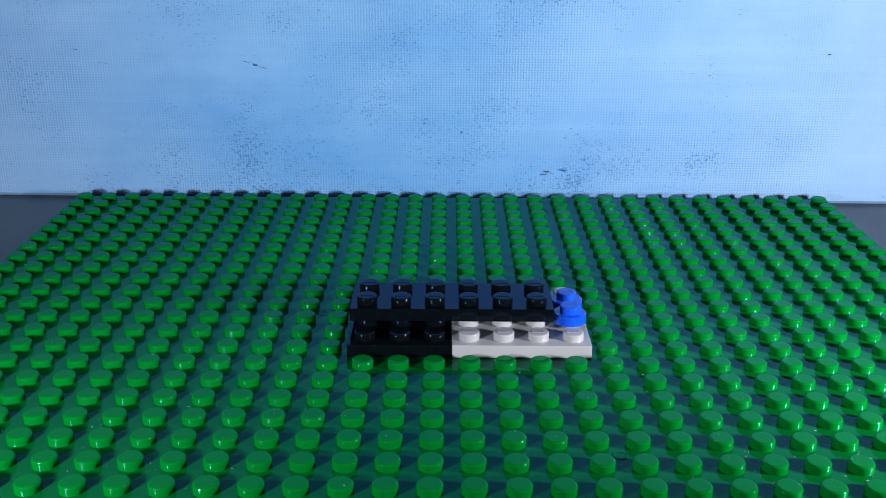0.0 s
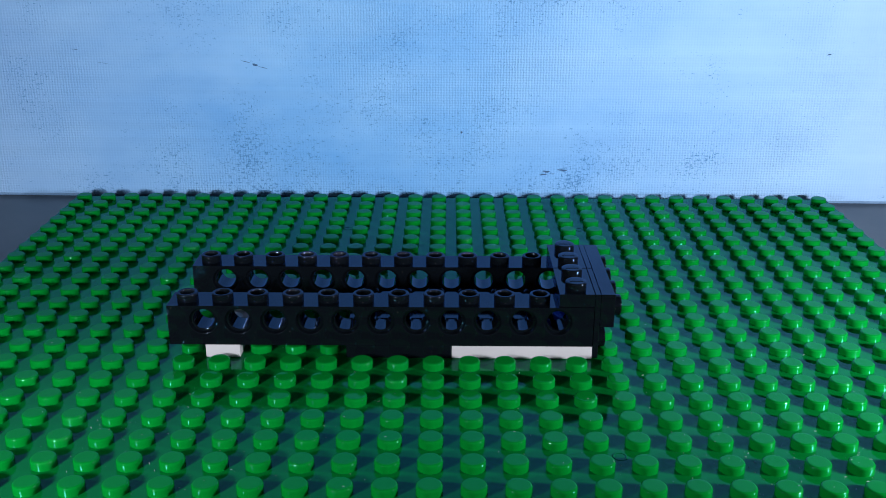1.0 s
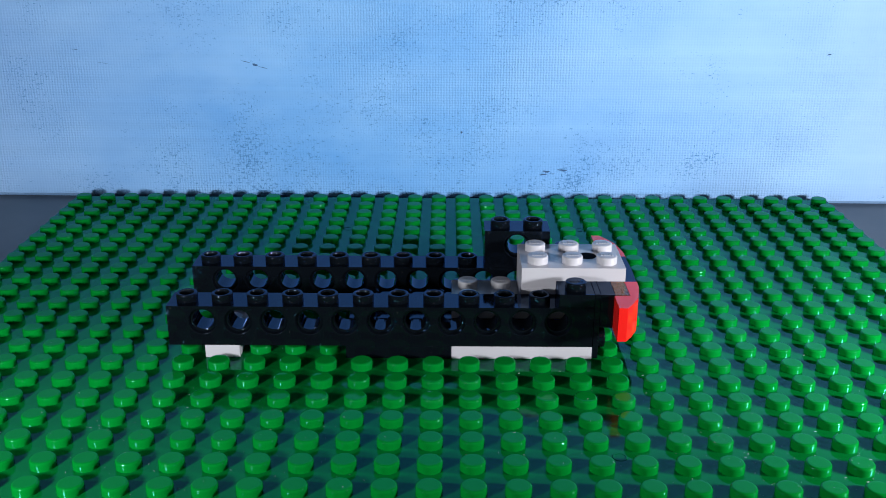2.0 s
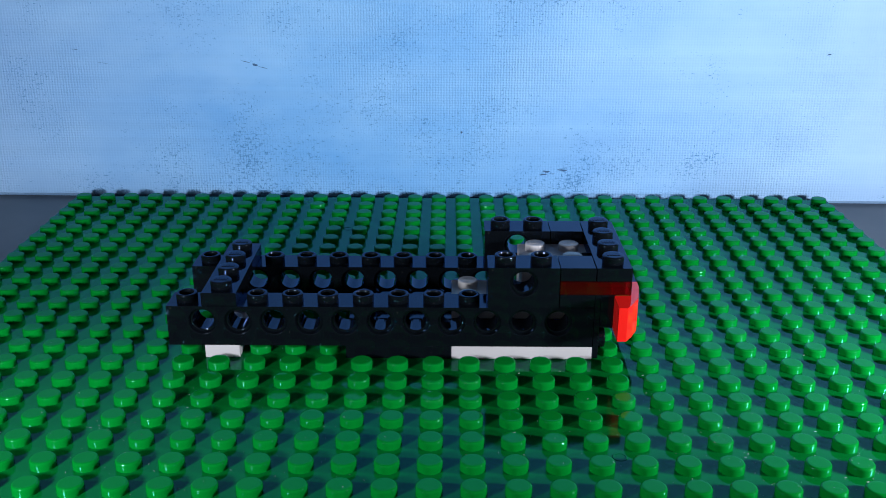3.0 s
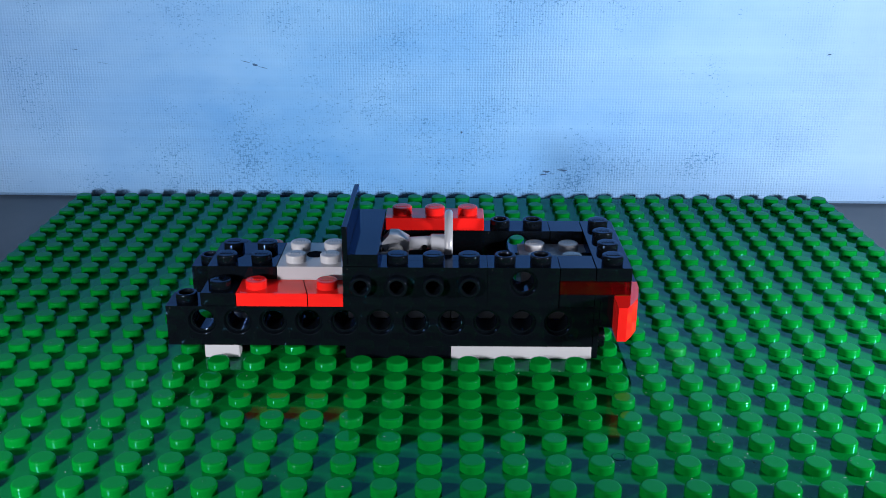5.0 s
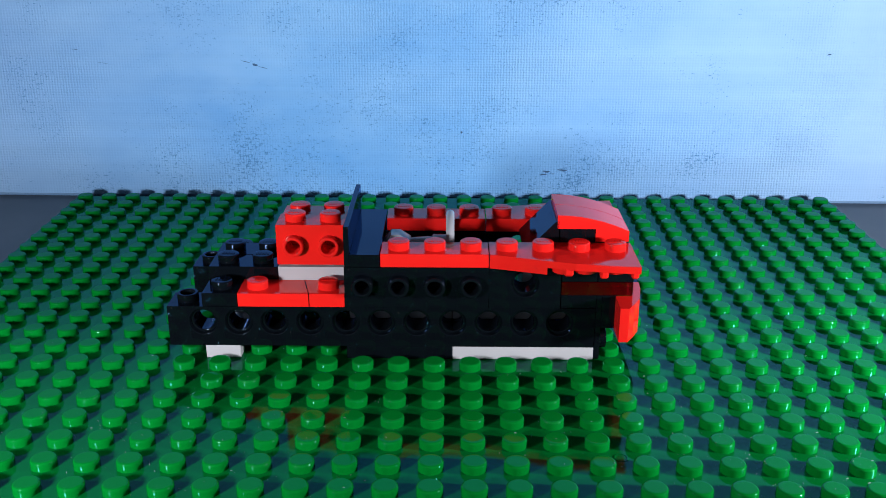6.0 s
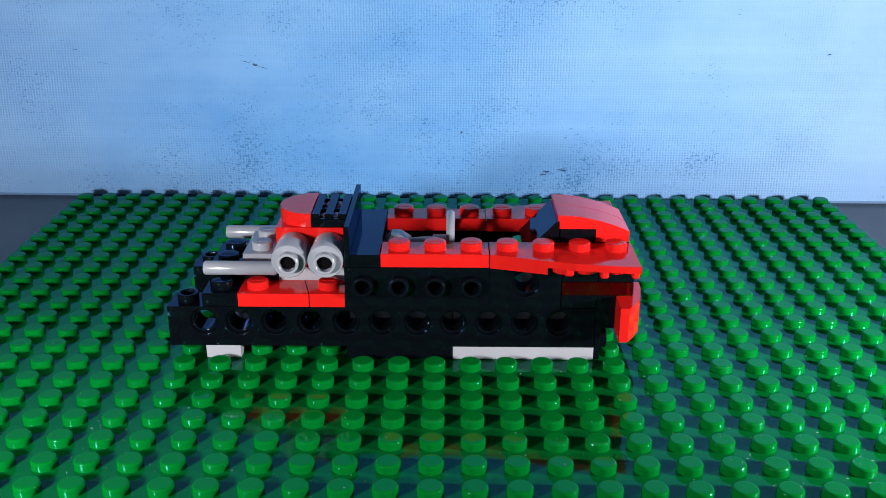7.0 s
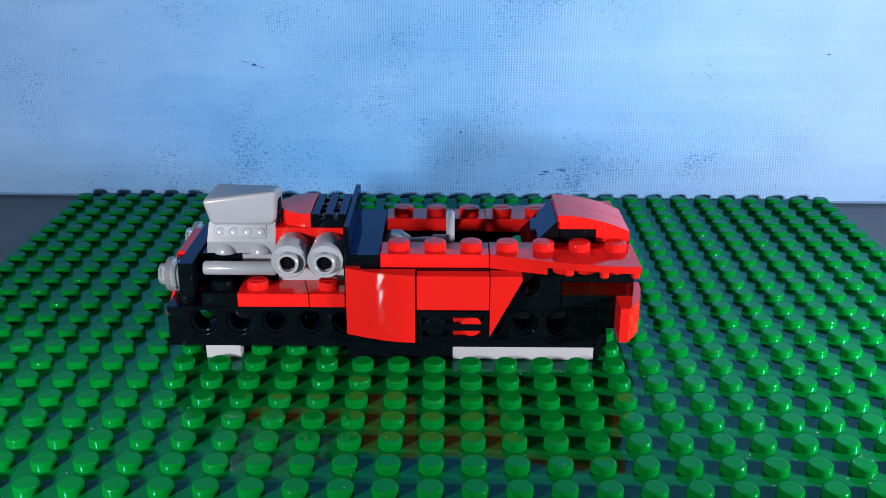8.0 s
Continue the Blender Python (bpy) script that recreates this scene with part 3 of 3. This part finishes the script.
HX, HR, HZ = 14.375, 2, 6.5
LIFT = (-0.0006, 0, 0.0003, 0, -16, 0)
ob = piece("lever", "light grey lever clipped to the hinge bar", HX, HR, HZ, seated(4.7, (4.5, *LIFT)))
bm = bmesh.new()
lathe(bm, [(0.0013, 0.0024), (0.0016, 0.0028), (0.0016, 0.0126), (0.0014, 0.0130)], 20, pose(0, 0, 0.0010, 0, 86, 0))
part("bar", bm, GREY, ob, smooth=True)
bm = bmesh.new()
lathe(bm, [(0.0006, 0.0), (0.0006, 0.0003)], 14, pose(0.0068, -0.0014, 0.0010, 90, 0, 0))
part("pin_hole", bm, HOLE_SHADE, ob, "small pin hole, its shade a painted dark disc")
bm = bmesh.new()
prism(bm, [(-0.0036, 0.0016), (-0.0014, 0.0042), (0.0006, 0.0042), (0.0032, 0.0026), (0.0030, 0.0006), (0.0, 0.0014), (-0.0022, 0.0000)], "y", -0.0020, 0.0020, 0.0005)
part("clip", bm, GREY, ob, smooth=True)
bm = bmesh.new()
arc = [radians(-70 + 140 * k / 10) for k in range(11)]
prism(bm, [(0.0032 * math.cos(q), 0.0032 * math.sin(q)) for q in arc] + [(0.0021 * math.cos(q), 0.0021 * math.sin(q)) for q in reversed(arc)], "y", -0.0018, 0.0018, 0)
part("claw", bm, GREY, ob, smooth=True)
ob = piece("steering_wheel", "light grey steering wheel on the lever", HX, HR, HZ, seated(4.7, (4.6, *LIFT)))
WM = pose(0.0124, 0, 0.0014, 0, 90, 0)
bm = bmesh.new()
for a in range(32):
    for b in range(10):
        A, B = 2 * math.pi * a / 32, 2 * math.pi * b / 10
        rr = 0.0071 + 0.0009 * math.cos(B)
        bm.verts.new((rr * math.cos(A), rr * math.sin(A), 0.0010 * math.sin(B)))
bm.verts.ensure_lookup_table()
for a in range(32):
    for b in range(10):
        q = [(a, b), ((a + 1) % 32, b), ((a + 1) % 32, (b + 1) % 10), (a, (b + 1) % 10)]
        bm.faces.new([bm.verts[c * 10 + d] for c, d in q])
bmesh.ops.transform(bm, matrix=WM, verts=bm.verts[:])
part("rim", bm, GREY, ob, smooth=True)
for k in range(3):
    bm = bmesh.new()
    box(bm, 0.0010, -0.0008, -0.0005, 0.0068, 0.0008, 0.0005, 0.0002)
    bmesh.ops.transform(bm, matrix=WM @ pose(0, 0, 0, 0, 0, 90 + 120 * k), verts=bm.verts[:])
    part("spoke", bm, GREY, ob)
bm = bmesh.new()
lathe(bm, [(0.0020, -0.0042), (0.0022, -0.0040), (0.0022, 0.0002), (0.0018, 0.0006)], 20, WM)
part("hub", bm, GREY, ob, smooth=True)

side_stud_brick(0, "-y", seated(4.8, (4.7, 0.0, 0, 0.0017, 0, 0, 0)))

# -- cab top: panel, rails, wings, windscreen, hood --
plate("plate", "red 1x3 plate along the cab side", RED, 14, 3, 7, 3, 1, 1, seated(4.9))
ob = piece("panel", "black 1x4 panel with an upright thin wall", 13, 0, 7, seated(5.0))
bm = bmesh.new()
box(bm, 0.0012, 0.0001, 0.00004, U - 0.0001, 4 * U - 0.0001, 0.0029)
part("base", bm, BLACK, ob)
bm = bmesh.new()
box(bm, 0.0001, 0.0001, 0.00004, 0.00125, 4 * U - 0.0001, 2.92 * P)
part("upright", bm, BLACK, ob)
plate("plate", "red 1x3 plate along the cab side", RED, 14, 0, 7, 3, 1, 1, seated(5.1))


def wing(front, steps):
    ob = piece("wing_plate", "red wedge-shaped wing plate with an open underside", 17, 2, 7, steps)
    s = 1 if front else -1
    rows = [(1.55, -2.44), (2.3, -2.64), (3.2, -2.78), (4.0, -2.86)]
    g = 0.0001
    bm = bmesh.new()
    prism(bm, [(p * U, s * q * U) for p, q in rows] + [(4 * U, -s * 1.0 * U), (1.55 * U, -s * 1.0 * U)], "z", 0.0016, P, 0)
    part("deck", bm, RED, ob)
    bm = bmesh.new()
    prism(bm, [(g, -s * 2.0 * U), (0.25 * U, -s * 2.06 * U), (1.55 * U, -s * 2.44 * U), (1.55 * U, -s * 1.0 * U), (g, -s * 1.0 * U)], "z", 0.0, P, 0)
    part("root", bm, RED, ob)
    for p, w in ((2.12, 0.26), (3.05, 0.22), (3.88, 0.20)):
        bm = bmesh.new()
        q = 2.60 if p < 3 else 2.76
        y0, y1 = sorted((-s * q * U, -s * (q - 0.3) * U))
        box(bm, (p - w / 2) * U, y0, 0.0, (p + w / 2) * U, y1, 0.0019, 0.0004)
        part("tooth", bm, RED, ob)
    for p in (2.0, 2.6, 3.4):
        bm = bmesh.new()
        lathe(bm, [(0.0024, 0.0004), (0.0024, 0.0019)], 20, pose(p * U, -s * 2.25 * U, 0))
        part("tube", bm, RED, ob, smooth=True)
    for k in range(4):
        add_stud(ob, RED, pose((k + 0.5) * U, -s * 1.5 * U, P))
    return ob


wing(False, seated(5.2))
wing(True, seated(5.3))
ob = piece("brick", "black 2x2 brick under the red hood", 19, 1, 7, seated(5.4))
bm = bmesh.new()
box(bm, 0.0001, 0.0001, 0.0, 2 * U - 0.0001, 2 * U - 0.0001, 1.0 * P)
box(bm, 0.0001, 0.0001, 1.0 * P, U, 2 * U - 0.0001, 2 * P)
part("body", bm, BLACK, ob)
ob = piece("windscreen_slope", "glossy black slope in front of the hood", 18, 1, 7, seated(5.5))
bm = bmesh.new()
prism(bm, [(0.0001, 0.0), (0.0001, 0.0006), (0.90 * U, 2.55 * P), (U - 0.0001, 2.55 * P), (U - 0.0001, 0.0)], "y", 0.0001, 2 * U - 0.0001)
part("body", bm, BLACK, ob)


def hood(r, steps):
    ob = piece("hood", "red curved slope on top of the nose", 19, r, 8, steps)
    top = []
    for k in range(11):
        a = k / 10
        top.append((-0.06 * U + a * 2.02 * U, 2 * P - 1.15 * P * a ** 2))
    bm = bmesh.new()
    prism(bm, [(-0.06 * U, P)] + top + [(1.96 * U, 0.0002), (1.02 * U, 0.0002), (1.02 * U, P)], "y", 0.0001, U - 0.0001)
    part("body", bm, RED, ob)
    return ob


hood(2, seated(5.6))
hood(1, seated(5.7))

# -- engine --
ob = piece("brick", "red 1x2 brick on the tail deck", 11, 2, 6, seated(6.0, (5.9, 0.0, 0, 0.0018, 0, 0, 0)))
bm = bmesh.new()
box(bm, 0.0001, 0.0001, 0, 2 * U - 0.0001, U - 0.0001, 3 * P)
part("body", bm, RED, ob)
stud_grid(ob, RED, 2, 1, 3)
ob = piece("brick", "red 1x2 brick with two hollow side studs", 11, 1, 6, seated(6.2, (6.0, 0.0, 0, 0.0006, 0, 0, 0)))
bored_brick(ob, RED, 2, 0.0048, "-y")
stud_grid(ob, RED, 2, 1, 3)
for k in range(2):
    side_stud(ob, RED, (k + 0.5) * U, 0, 0.0048, "-y", "hollow")


def cylinder(i, steps):
    ob = piece("round_brick", "light grey round brick laid sideways like an exhaust", i, 1, 6, steps)
    bm = bmesh.new()
    lathe(bm, [(0.0036, 0.0000), (0.0039, 0.0003), (0.0039, 0.0084), (0.0037, 0.0087)], 36, pose(U / 2, 0, 0.0048, 90, 0, 0))
    part("barrel", bm, GREY, ob, smooth=True)
    bm = bmesh.new()
    lathe(bm, [(0.0024, 0.0), (0.0024, 0.0016), (0.0022, 0.0018), (0.0019, 0.0018), (0.0018, 0.0017), (0.00175, 0.0002)], 28, pose(U / 2, -0.0087, 0.0048, 90, 0, 0))
    part("rim", bm, GREY, ob, smooth=True)
    bm = bmesh.new()
    lathe(bm, [(0.00172, 0.0), (0.00172, 0.0003)], 8, pose(U / 2, -0.0088, 0.0048, 90, 0, 0))
    part("bore", bm, HOLE_SHADE, ob, "bore of the exhaust, its shade a painted dark disc")
    return ob


def back_cylinder(i, steps):
    ob = cylinder(i, steps)
    PIECES[-1] = (ob, pose(*grid(i + 1, 3, 6), 0, 0, 180), steps)
    ob.matrix_basis = PIECES[-1][1]


back_cylinder(12, seated(6.1))
back_cylinder(11, seated(6.2))
cylinder(12, seated(6.3))
cylinder(11, seated(6.4))
ob = piece("grille_tile", "black 1x2 slatted grille tile", 12, 1, 9, seated(6.6, (6.5, -0.0006, 0.0, 0.0006, 0, -24, 0)))
for x in (0.0001, 0.0031, 0.0061):
    bm = bmesh.new()
    box(bm, x, 0.0003, 0.0006, x + 0.0018, 2 * U - 0.0003, P - 0.0001)
    part("slat", bm, BLACK, ob)
for y in (0.0001, U - 0.0005, 2 * U - 0.0011):
    bm = bmesh.new()
    box(bm, 0.0002, y, 0.00005, U - 0.0002, y + 0.0010, 0.0020)
    part("rib", bm, BLACK, ob)


def quarter(front, steps):
    ob = piece("quarter_tile", "smooth red quarter-round tile on the red brick", 12, 2, 9, steps)
    s = -1 if front else 1
    rim = [(-(U - 0.0001) * math.cos(math.pi / 2 * k / 10), s * (U - 0.0001) * math.sin(math.pi / 2 * k / 10)) for k in range(11)]
    bm = bmesh.new()
    prism(bm, [(-0.0001, s * 0.0001)] + rim, "z", 0, P)
    part("body", bm, RED, ob)
    return ob


quarter(False, seated(6.7, (6.6, 0, -0.001, 0.0012, 0, 0, 22)))
quarter(True, seated(6.8, (6.7, 0, 0.001, 0.0016, 0, -3, -10)))
for r, rr in ((0.5, 1), (3.5, -1)):
    ob = piece("exhaust_pipe", "light grey round bar sticking out past the deck", 11.05, r, 6.42, seated(7.0, (6.9, 0, 0, 0.0004, 0, -11 if rr == 1 else -9, 0)))
    bm = bmesh.new()
    lathe(bm, [(0.0014, 0.0), (0.0016, 0.0003), (0.0016, 0.0158), (0.0014, 0.0162)], 24, pose(0, 0, 0, 0, -90, 0))
    part("body", bm, GREY, ob, smooth=True)
plate("plate", "grey 1x2 plate on the tail deck", GREY, 10, 1, 6, 1, 2, 1, seated(7.0, (6.9, -0.0004, 0, 0.0014, 0, -9, 0)))
ob = plate("bracket", "black angle bracket with side studs on the tail deck", BLACK, 9, 1, 6, 1, 2, 1, seated(7.2, (7.1, 0.0, 0.0, 0.0010, 0, 0, 0)), body="top_plate")
bm = bmesh.new()
box(bm, -0.0013, 0.0001, -1.5 * P, 0.00005, 2 * U - 0.0001, P)
part("side_plate", bm, BLACK, ob)
for k in range(2):
    side_stud(ob, BLACK, -0.0013, (k + 0.5) * U, P - U / 2, "-x")

ob = piece("engine_block", "light grey engine block with an air scoop", 9, 1, 7, seated(7.4, (7.3, 0, 0, 0.0016, 0, 0, 0)))
bm = bmesh.new()
prism(bm, [(0.0003, 0.0001), (-0.0003, 0.0030), (0.0012, 2.25 * P), (1.7 * U, 2.25 * P), (2 * U - 0.0001, 0.0001)], "x", 0.0001, 2 * U - 0.0001, 0.0003)
for v in bm.verts:                   # the block's end leans inwards
    if v.co.x < 0.002:
        v.co.x += 0.0007 * v.co.z / (2.25 * P)
part("block", bm, GREY, ob)
FACE = pose(0, -0.00030, 0.0030, -19.6, 0, 0)      # the block's leaning front face
for x0, z0, x1, z1 in ((0.0020, 0.0008, 2 * U - 0.0022, 0.0011), (0.0020, 0.0036, 2 * U - 0.0022, 0.0039), (0.0020, 0.0011, 0.0023, 0.0036), (2 * U - 0.0025, 0.0011, 2 * U - 0.0022, 0.0036)):
    bm = bmesh.new()
    box(bm, x0, -0.00016, z0, x1, 0.0002, z1, 0.00006)
    part("cover_edge", bm, GREY, ob, m=FACE)
for k in range(4):
    bm = bmesh.new()
    lathe(bm, [(0.00090, -0.0001), (0.00090, 0.00010), (0.00080, 0.00022), (0.00060, 0.00028), (0.0003, 0.0003)], 18, pose(0.0034 + k * 0.0031, 0, 0.00235, 90, 0, 0))
    part("bolt", bm, GREY, ob, smooth=True, m=FACE)
for x in (0.0042, 0.0122):
    bm = bmesh.new()
    lathe(bm, [(0.0026 * math.cos(radians(q)), 0.0002 + 0.0026 * math.sin(radians(q))) for q in (0, 12, 24, 36, 48, 60, 72, 84)], 28, pose(x, 0.0011, 0))
    part("foot", bm, GREY, ob, smooth=True)
bm = bmesh.new()
lo = [(0.0012, 0.0006), (2 * U - 0.0002, 0.0006), (2 * U - 0.0002, 1.6 * U), (0.0012, 1.6 * U)]
hi = [(-0.0001, -0.0012, 11.05), (2 * U + 0.0006, -0.0008, 11.75), (2 * U + 0.0006, 1.1 * U, 11.25), (0.0012, 1.1 * U, 11.45)]
a = [bm.verts.new((x, y, 2.05 * P)) for x, y in lo]
b = [bm.verts.new((x, y, (z - 7) * P)) for x, y, z in hi]
bm.faces.new(a), bm.faces.new(b)
for k in range(4):
    bm.faces.new((a[k], a[(k + 1) % 4], b[(k + 1) % 4], b[k]))
bmesh.ops.recalc_face_normals(bm, faces=bm.faces[:])
bmesh.ops.bevel(bm, geom=bm.edges[:], offset=0.0011, segments=6, affect="EDGES", profile=0.5)
part("scoop", bm, GREY, ob, smooth=True)
bm = bmesh.new()
box(bm, 2 * U - 0.0002, 0.0030, 3.0 * P, 2 * U + 0.00064, 1.1 * U - 0.0026, 3.7 * P, 0.0002)
part("scoop_mouth", bm, HOLE_SHADE, ob, "mouth of the air scoop, its shade a painted dark block")

# -- tail end --
ob = piece("tail_wedge", "red sloped tail piece between the beam ends", 8, 1, 4, seated(7.5))
bm = bmesh.new()
prism(bm, [(0.34 * U, 0.0), (0.36 * U, 0.3 * P), (0.66 * U, 1.34 * P), (0.82 * U, 1.34 * P), (0.82 * U, 0.0)], "y", 0.0001, 2 * U - 0.0001)
part("body", bm, RED, ob)
ob = sideways_plate("plate", "black 1x4 plate standing upright across the tail", BLACK, 8.42, 0, 4.7, 4, seated(7.7, (7.6, 0.0002, 0, 0.0006, 0, 0, 0)), "-x", studs=False)
for r in (0, 3):
    side_stud(ob, BLACK, 0.0, (r + 0.5) * U, U / 2, "-x")
for r in (1, 2):
    ob = piece("tail_fin", "red curved slope hanging behind the tail plate", 8.42, r, 2.3, seated(7.8))
    bm = bmesh.new()
    prism(bm, [(0.0, 4.85 * P), (-0.22 * U, 4.9 * P), (-0.30 * U, 4.5 * P), (-0.38 * U, 3.2 * P), (-0.52 * U, 1.6 * P), (-0.76 * U, 0.0), (-0.58 * U, 0.0), (-0.44 * U, 0.7 * P), (-0.43 * U, 1.9 * P), (0.0, 2.5 * P)], "y", 0.0001, U - 0.0001)
    part("body", bm, RED, ob)
for r in (0, 3):
    ob = piece("tail_light", "clear round 1x1 plate as a tail lamp", 8.42, r, 4.7, seated(7.7, (7.6, 0.0002, 0, 0.0006, 0, 0, 0)), category="toy lamp")
    bm = bmesh.new()
    lathe(bm, [(0.0028, P - 0.0010), (0.0030, 0.0001), (0.0033, 0.0001), (0.0033, 0.0008), (0.0039, 0.0009), (0.0039, P - 0.0002), (0.0037, P)], 32, pose(0, U / 2, U / 2, 0, -90, 0))
    part("disc", bm, CLEAR, ob, smooth=True)
    bm = bmesh.new()
    lathe(bm, [(0.0024, 0.0), (0.0024, 0.0016), (0.0022, 0.0018), (0.0016, 0.0018), (0.0015, 0.0003)], 28, pose(-P - 0.00002, U / 2, U / 2, 0, -90, 0))
    part("stud", bm, CLEAR, ob, smooth=True)
for r in (0.5, 3.5):
    ob = piece("tail_post", "black round post carrying the tail plate", 8.5, r, 4, seated(7.6), category="toy brick")
    bm = bmesh.new()
    lathe(bm, [(0.0020, 0.0), (0.0020, 0.7 * P)], 20)
    part("body", bm, BLACK, ob, smooth=True)

# -- side pod --
T = 7.8
ob = piece("plate", "black 2x4 plate clipped upright to the side studs", 13, -0.2, 2, seated(T))
bm = bmesh.new()
box(bm, 0.5 * U, 0.0001, 0.0002, 4 * U - 0.0002, 0.2 * U - 0.0001, 2 * U)
part("body", bm, BLACK, ob)
ob = piece("curved_panel", "glossy red curved panel on the car's side", 13, 0, 2.12, seated(T))
plan = []
for k in range(17):
    a = k / 16
    plan.append((0.0004 + a * (2 * U - 0.0006), -(0.15 + 0.53 * math.sin(math.pi / 2 * a)) * U))
bm = bmesh.new()
prism(bm, plan + [(2 * U - 0.0002, -0.205 * U), (0.48 * U, -0.205 * U), (0.44 * U, -0.002 * U), (0.0004, -0.002 * U)], "z", 0.0001, 2 * U)
part("body", bm, RED, ob, smooth=True)
ob = piece("tile", "smooth red 2x1 tile upright on the car's side", 15, -0.6, 4.5, seated(T))
bm = bmesh.new()
box(bm, 0.0001, 0, 0, 2 * U - 0.0001, 0.4 * U, U)
part("body", bm, RED, ob)
ob = piece("wedge_tile", "red pointed wedge tile upright on the car's side", 17, -0.6, 2, seated(T))
bm = bmesh.new()
prism(bm, [(0.0001, 0.5 * P), (0.0001, 5.0 * P), (0.87 * U, 5.0 * P), (0.87 * U, 4.66 * P)], "y", 0, 0.45 * U)
part("body", bm, RED, ob)
ob = piece("grille_tile", "black slatted grille upright on the car's side", 15, -0.6, 2, seated(T))
for z0, z1 in ((0.0001, 0.0016), (0.0031, 0.0047), (0.0062, 0.0077)):
    bm = bmesh.new()
    box(bm, 0.0001, 0, z0, 2 * U - 0.0001, 0.0012, z1)
    part("slat", bm, BLACK, ob)
for x0 in (0.0001, 2 * U - 0.0013):
    bm = bmesh.new()
    box(bm, x0, 0.0001, 0.0003, x0 + 0.0012, 0.0013, 0.0075)
    part("end_bar", bm, BLACK, ob)
ob = piece("plate", "red 1x1 plate behind the side grille", 16, -0.38, 2.2, seated(T))
bm = bmesh.new()
box(bm, 0.0001, 0, 0, U - 0.0015, 0.0013, U * 0.9)
part("body", bm, RED, ob)
side_stud(ob, RED, U / 2, 0.0002, U * 0.42, "-y")
ob = piece("plate", "black 1x1 plate behind the side grille", 15, -0.38, 2.2, seated(T))
bm = bmesh.new()
box(bm, 0.0014, 0, 0, U - 0.0001, 0.0013, U * 0.9)
part("body", bm, BLACK, ob)
side_stud(ob, BLACK, U / 2, 0.0002, U * 0.42, "-y")


# ---- movement: each brick waits on the table behind the viewer and is set down at its moment ----
SHIFT = [                            # small nudges of the baseplate: seconds, dx and dy in mm, turn in degrees
    (0.0, 0.0, 0.0, 0.0), (0.2, 0.05, -0.44, -0.03), (0.9, -0.10, -0.26, -0.01), (1.2, -0.46, -0.19, 0.07),
    (1.8, -0.16, -0.46, -0.01), (3.7, -0.25, -0.40, -0.02), (5.3, 0.07, -0.62, -0.11), (6.8, 0.14, -0.65, -0.10),
    (7.5, 0.48, -1.28, -0.29), (7.7, 0.12, -0.69, -0.08)]


def motions():
    def nudge(t):
        s = [q for q in SHIFT if q[0] <= t + 1e-6][-1]
        return pose(s[1] / 1000, s[2] / 1000, 0, 0, 0, s[3])
    def rows_for(places):
        """places: (seconds, pose on the unmoved baseplate or None while waiting, waiting pose)"""
        times = sorted({round(t, 3) for t, _, _ in places} | {q[0] for q in SHIFT})
        rows, last = [], None
        for t in times:
            now = [p for p in places if p[0] <= t + 1e-6][-1]
            m = nudge(t) @ now[1] if now[1] is not None else now[2]
            if m == last:
                continue
            if last is not None:
                rows.append((t - 2 / 30, last))
            rows.append((max(0.0, t - 1 / 30), m))
            last = m
        rows.append((8.0, last))
        return rows
    walk(baseplate, rows_for([(0.0, Matrix.Identity(4), None)]))
    stand = wall.matrix_basis.copy()
    moved = Matrix.Translation((-0.0008, 0, 0)) @ stand
    slid = Matrix.Translation((-0.0003, 0, 0)) @ stand
    walk(wall, [(0.0, stand), (7.5 - 2 / 30, stand), (7.5 - 1 / 30, moved), (7.7 - 2 / 30, moved), (7.7 - 1 / 30, slid), (8.0, slid)])
    for k, (ob, home, steps) in enumerate(PIECES):
        low = min(((c.matrix_basis @ Vector(q)).z for c in ob.children for q in c.bound_box), default=0.0)
        wait = Matrix.Translation((-0.43 + 0.11 * (k % 8), -0.42 - 0.05 * (k // 8), -BASE_T - low)) @ home.to_3x3().to_4x4()
        places = []
        if steps[0][0] > 0:
            places.append((0.0, None, wait))
        for t, dx, dy, dz, rz, ry, rx in steps:
            places.append((t, home @ pose(dx, dy, dz, rx, ry, rz), wait))
        walk(ob, rows_for(places))


motions()
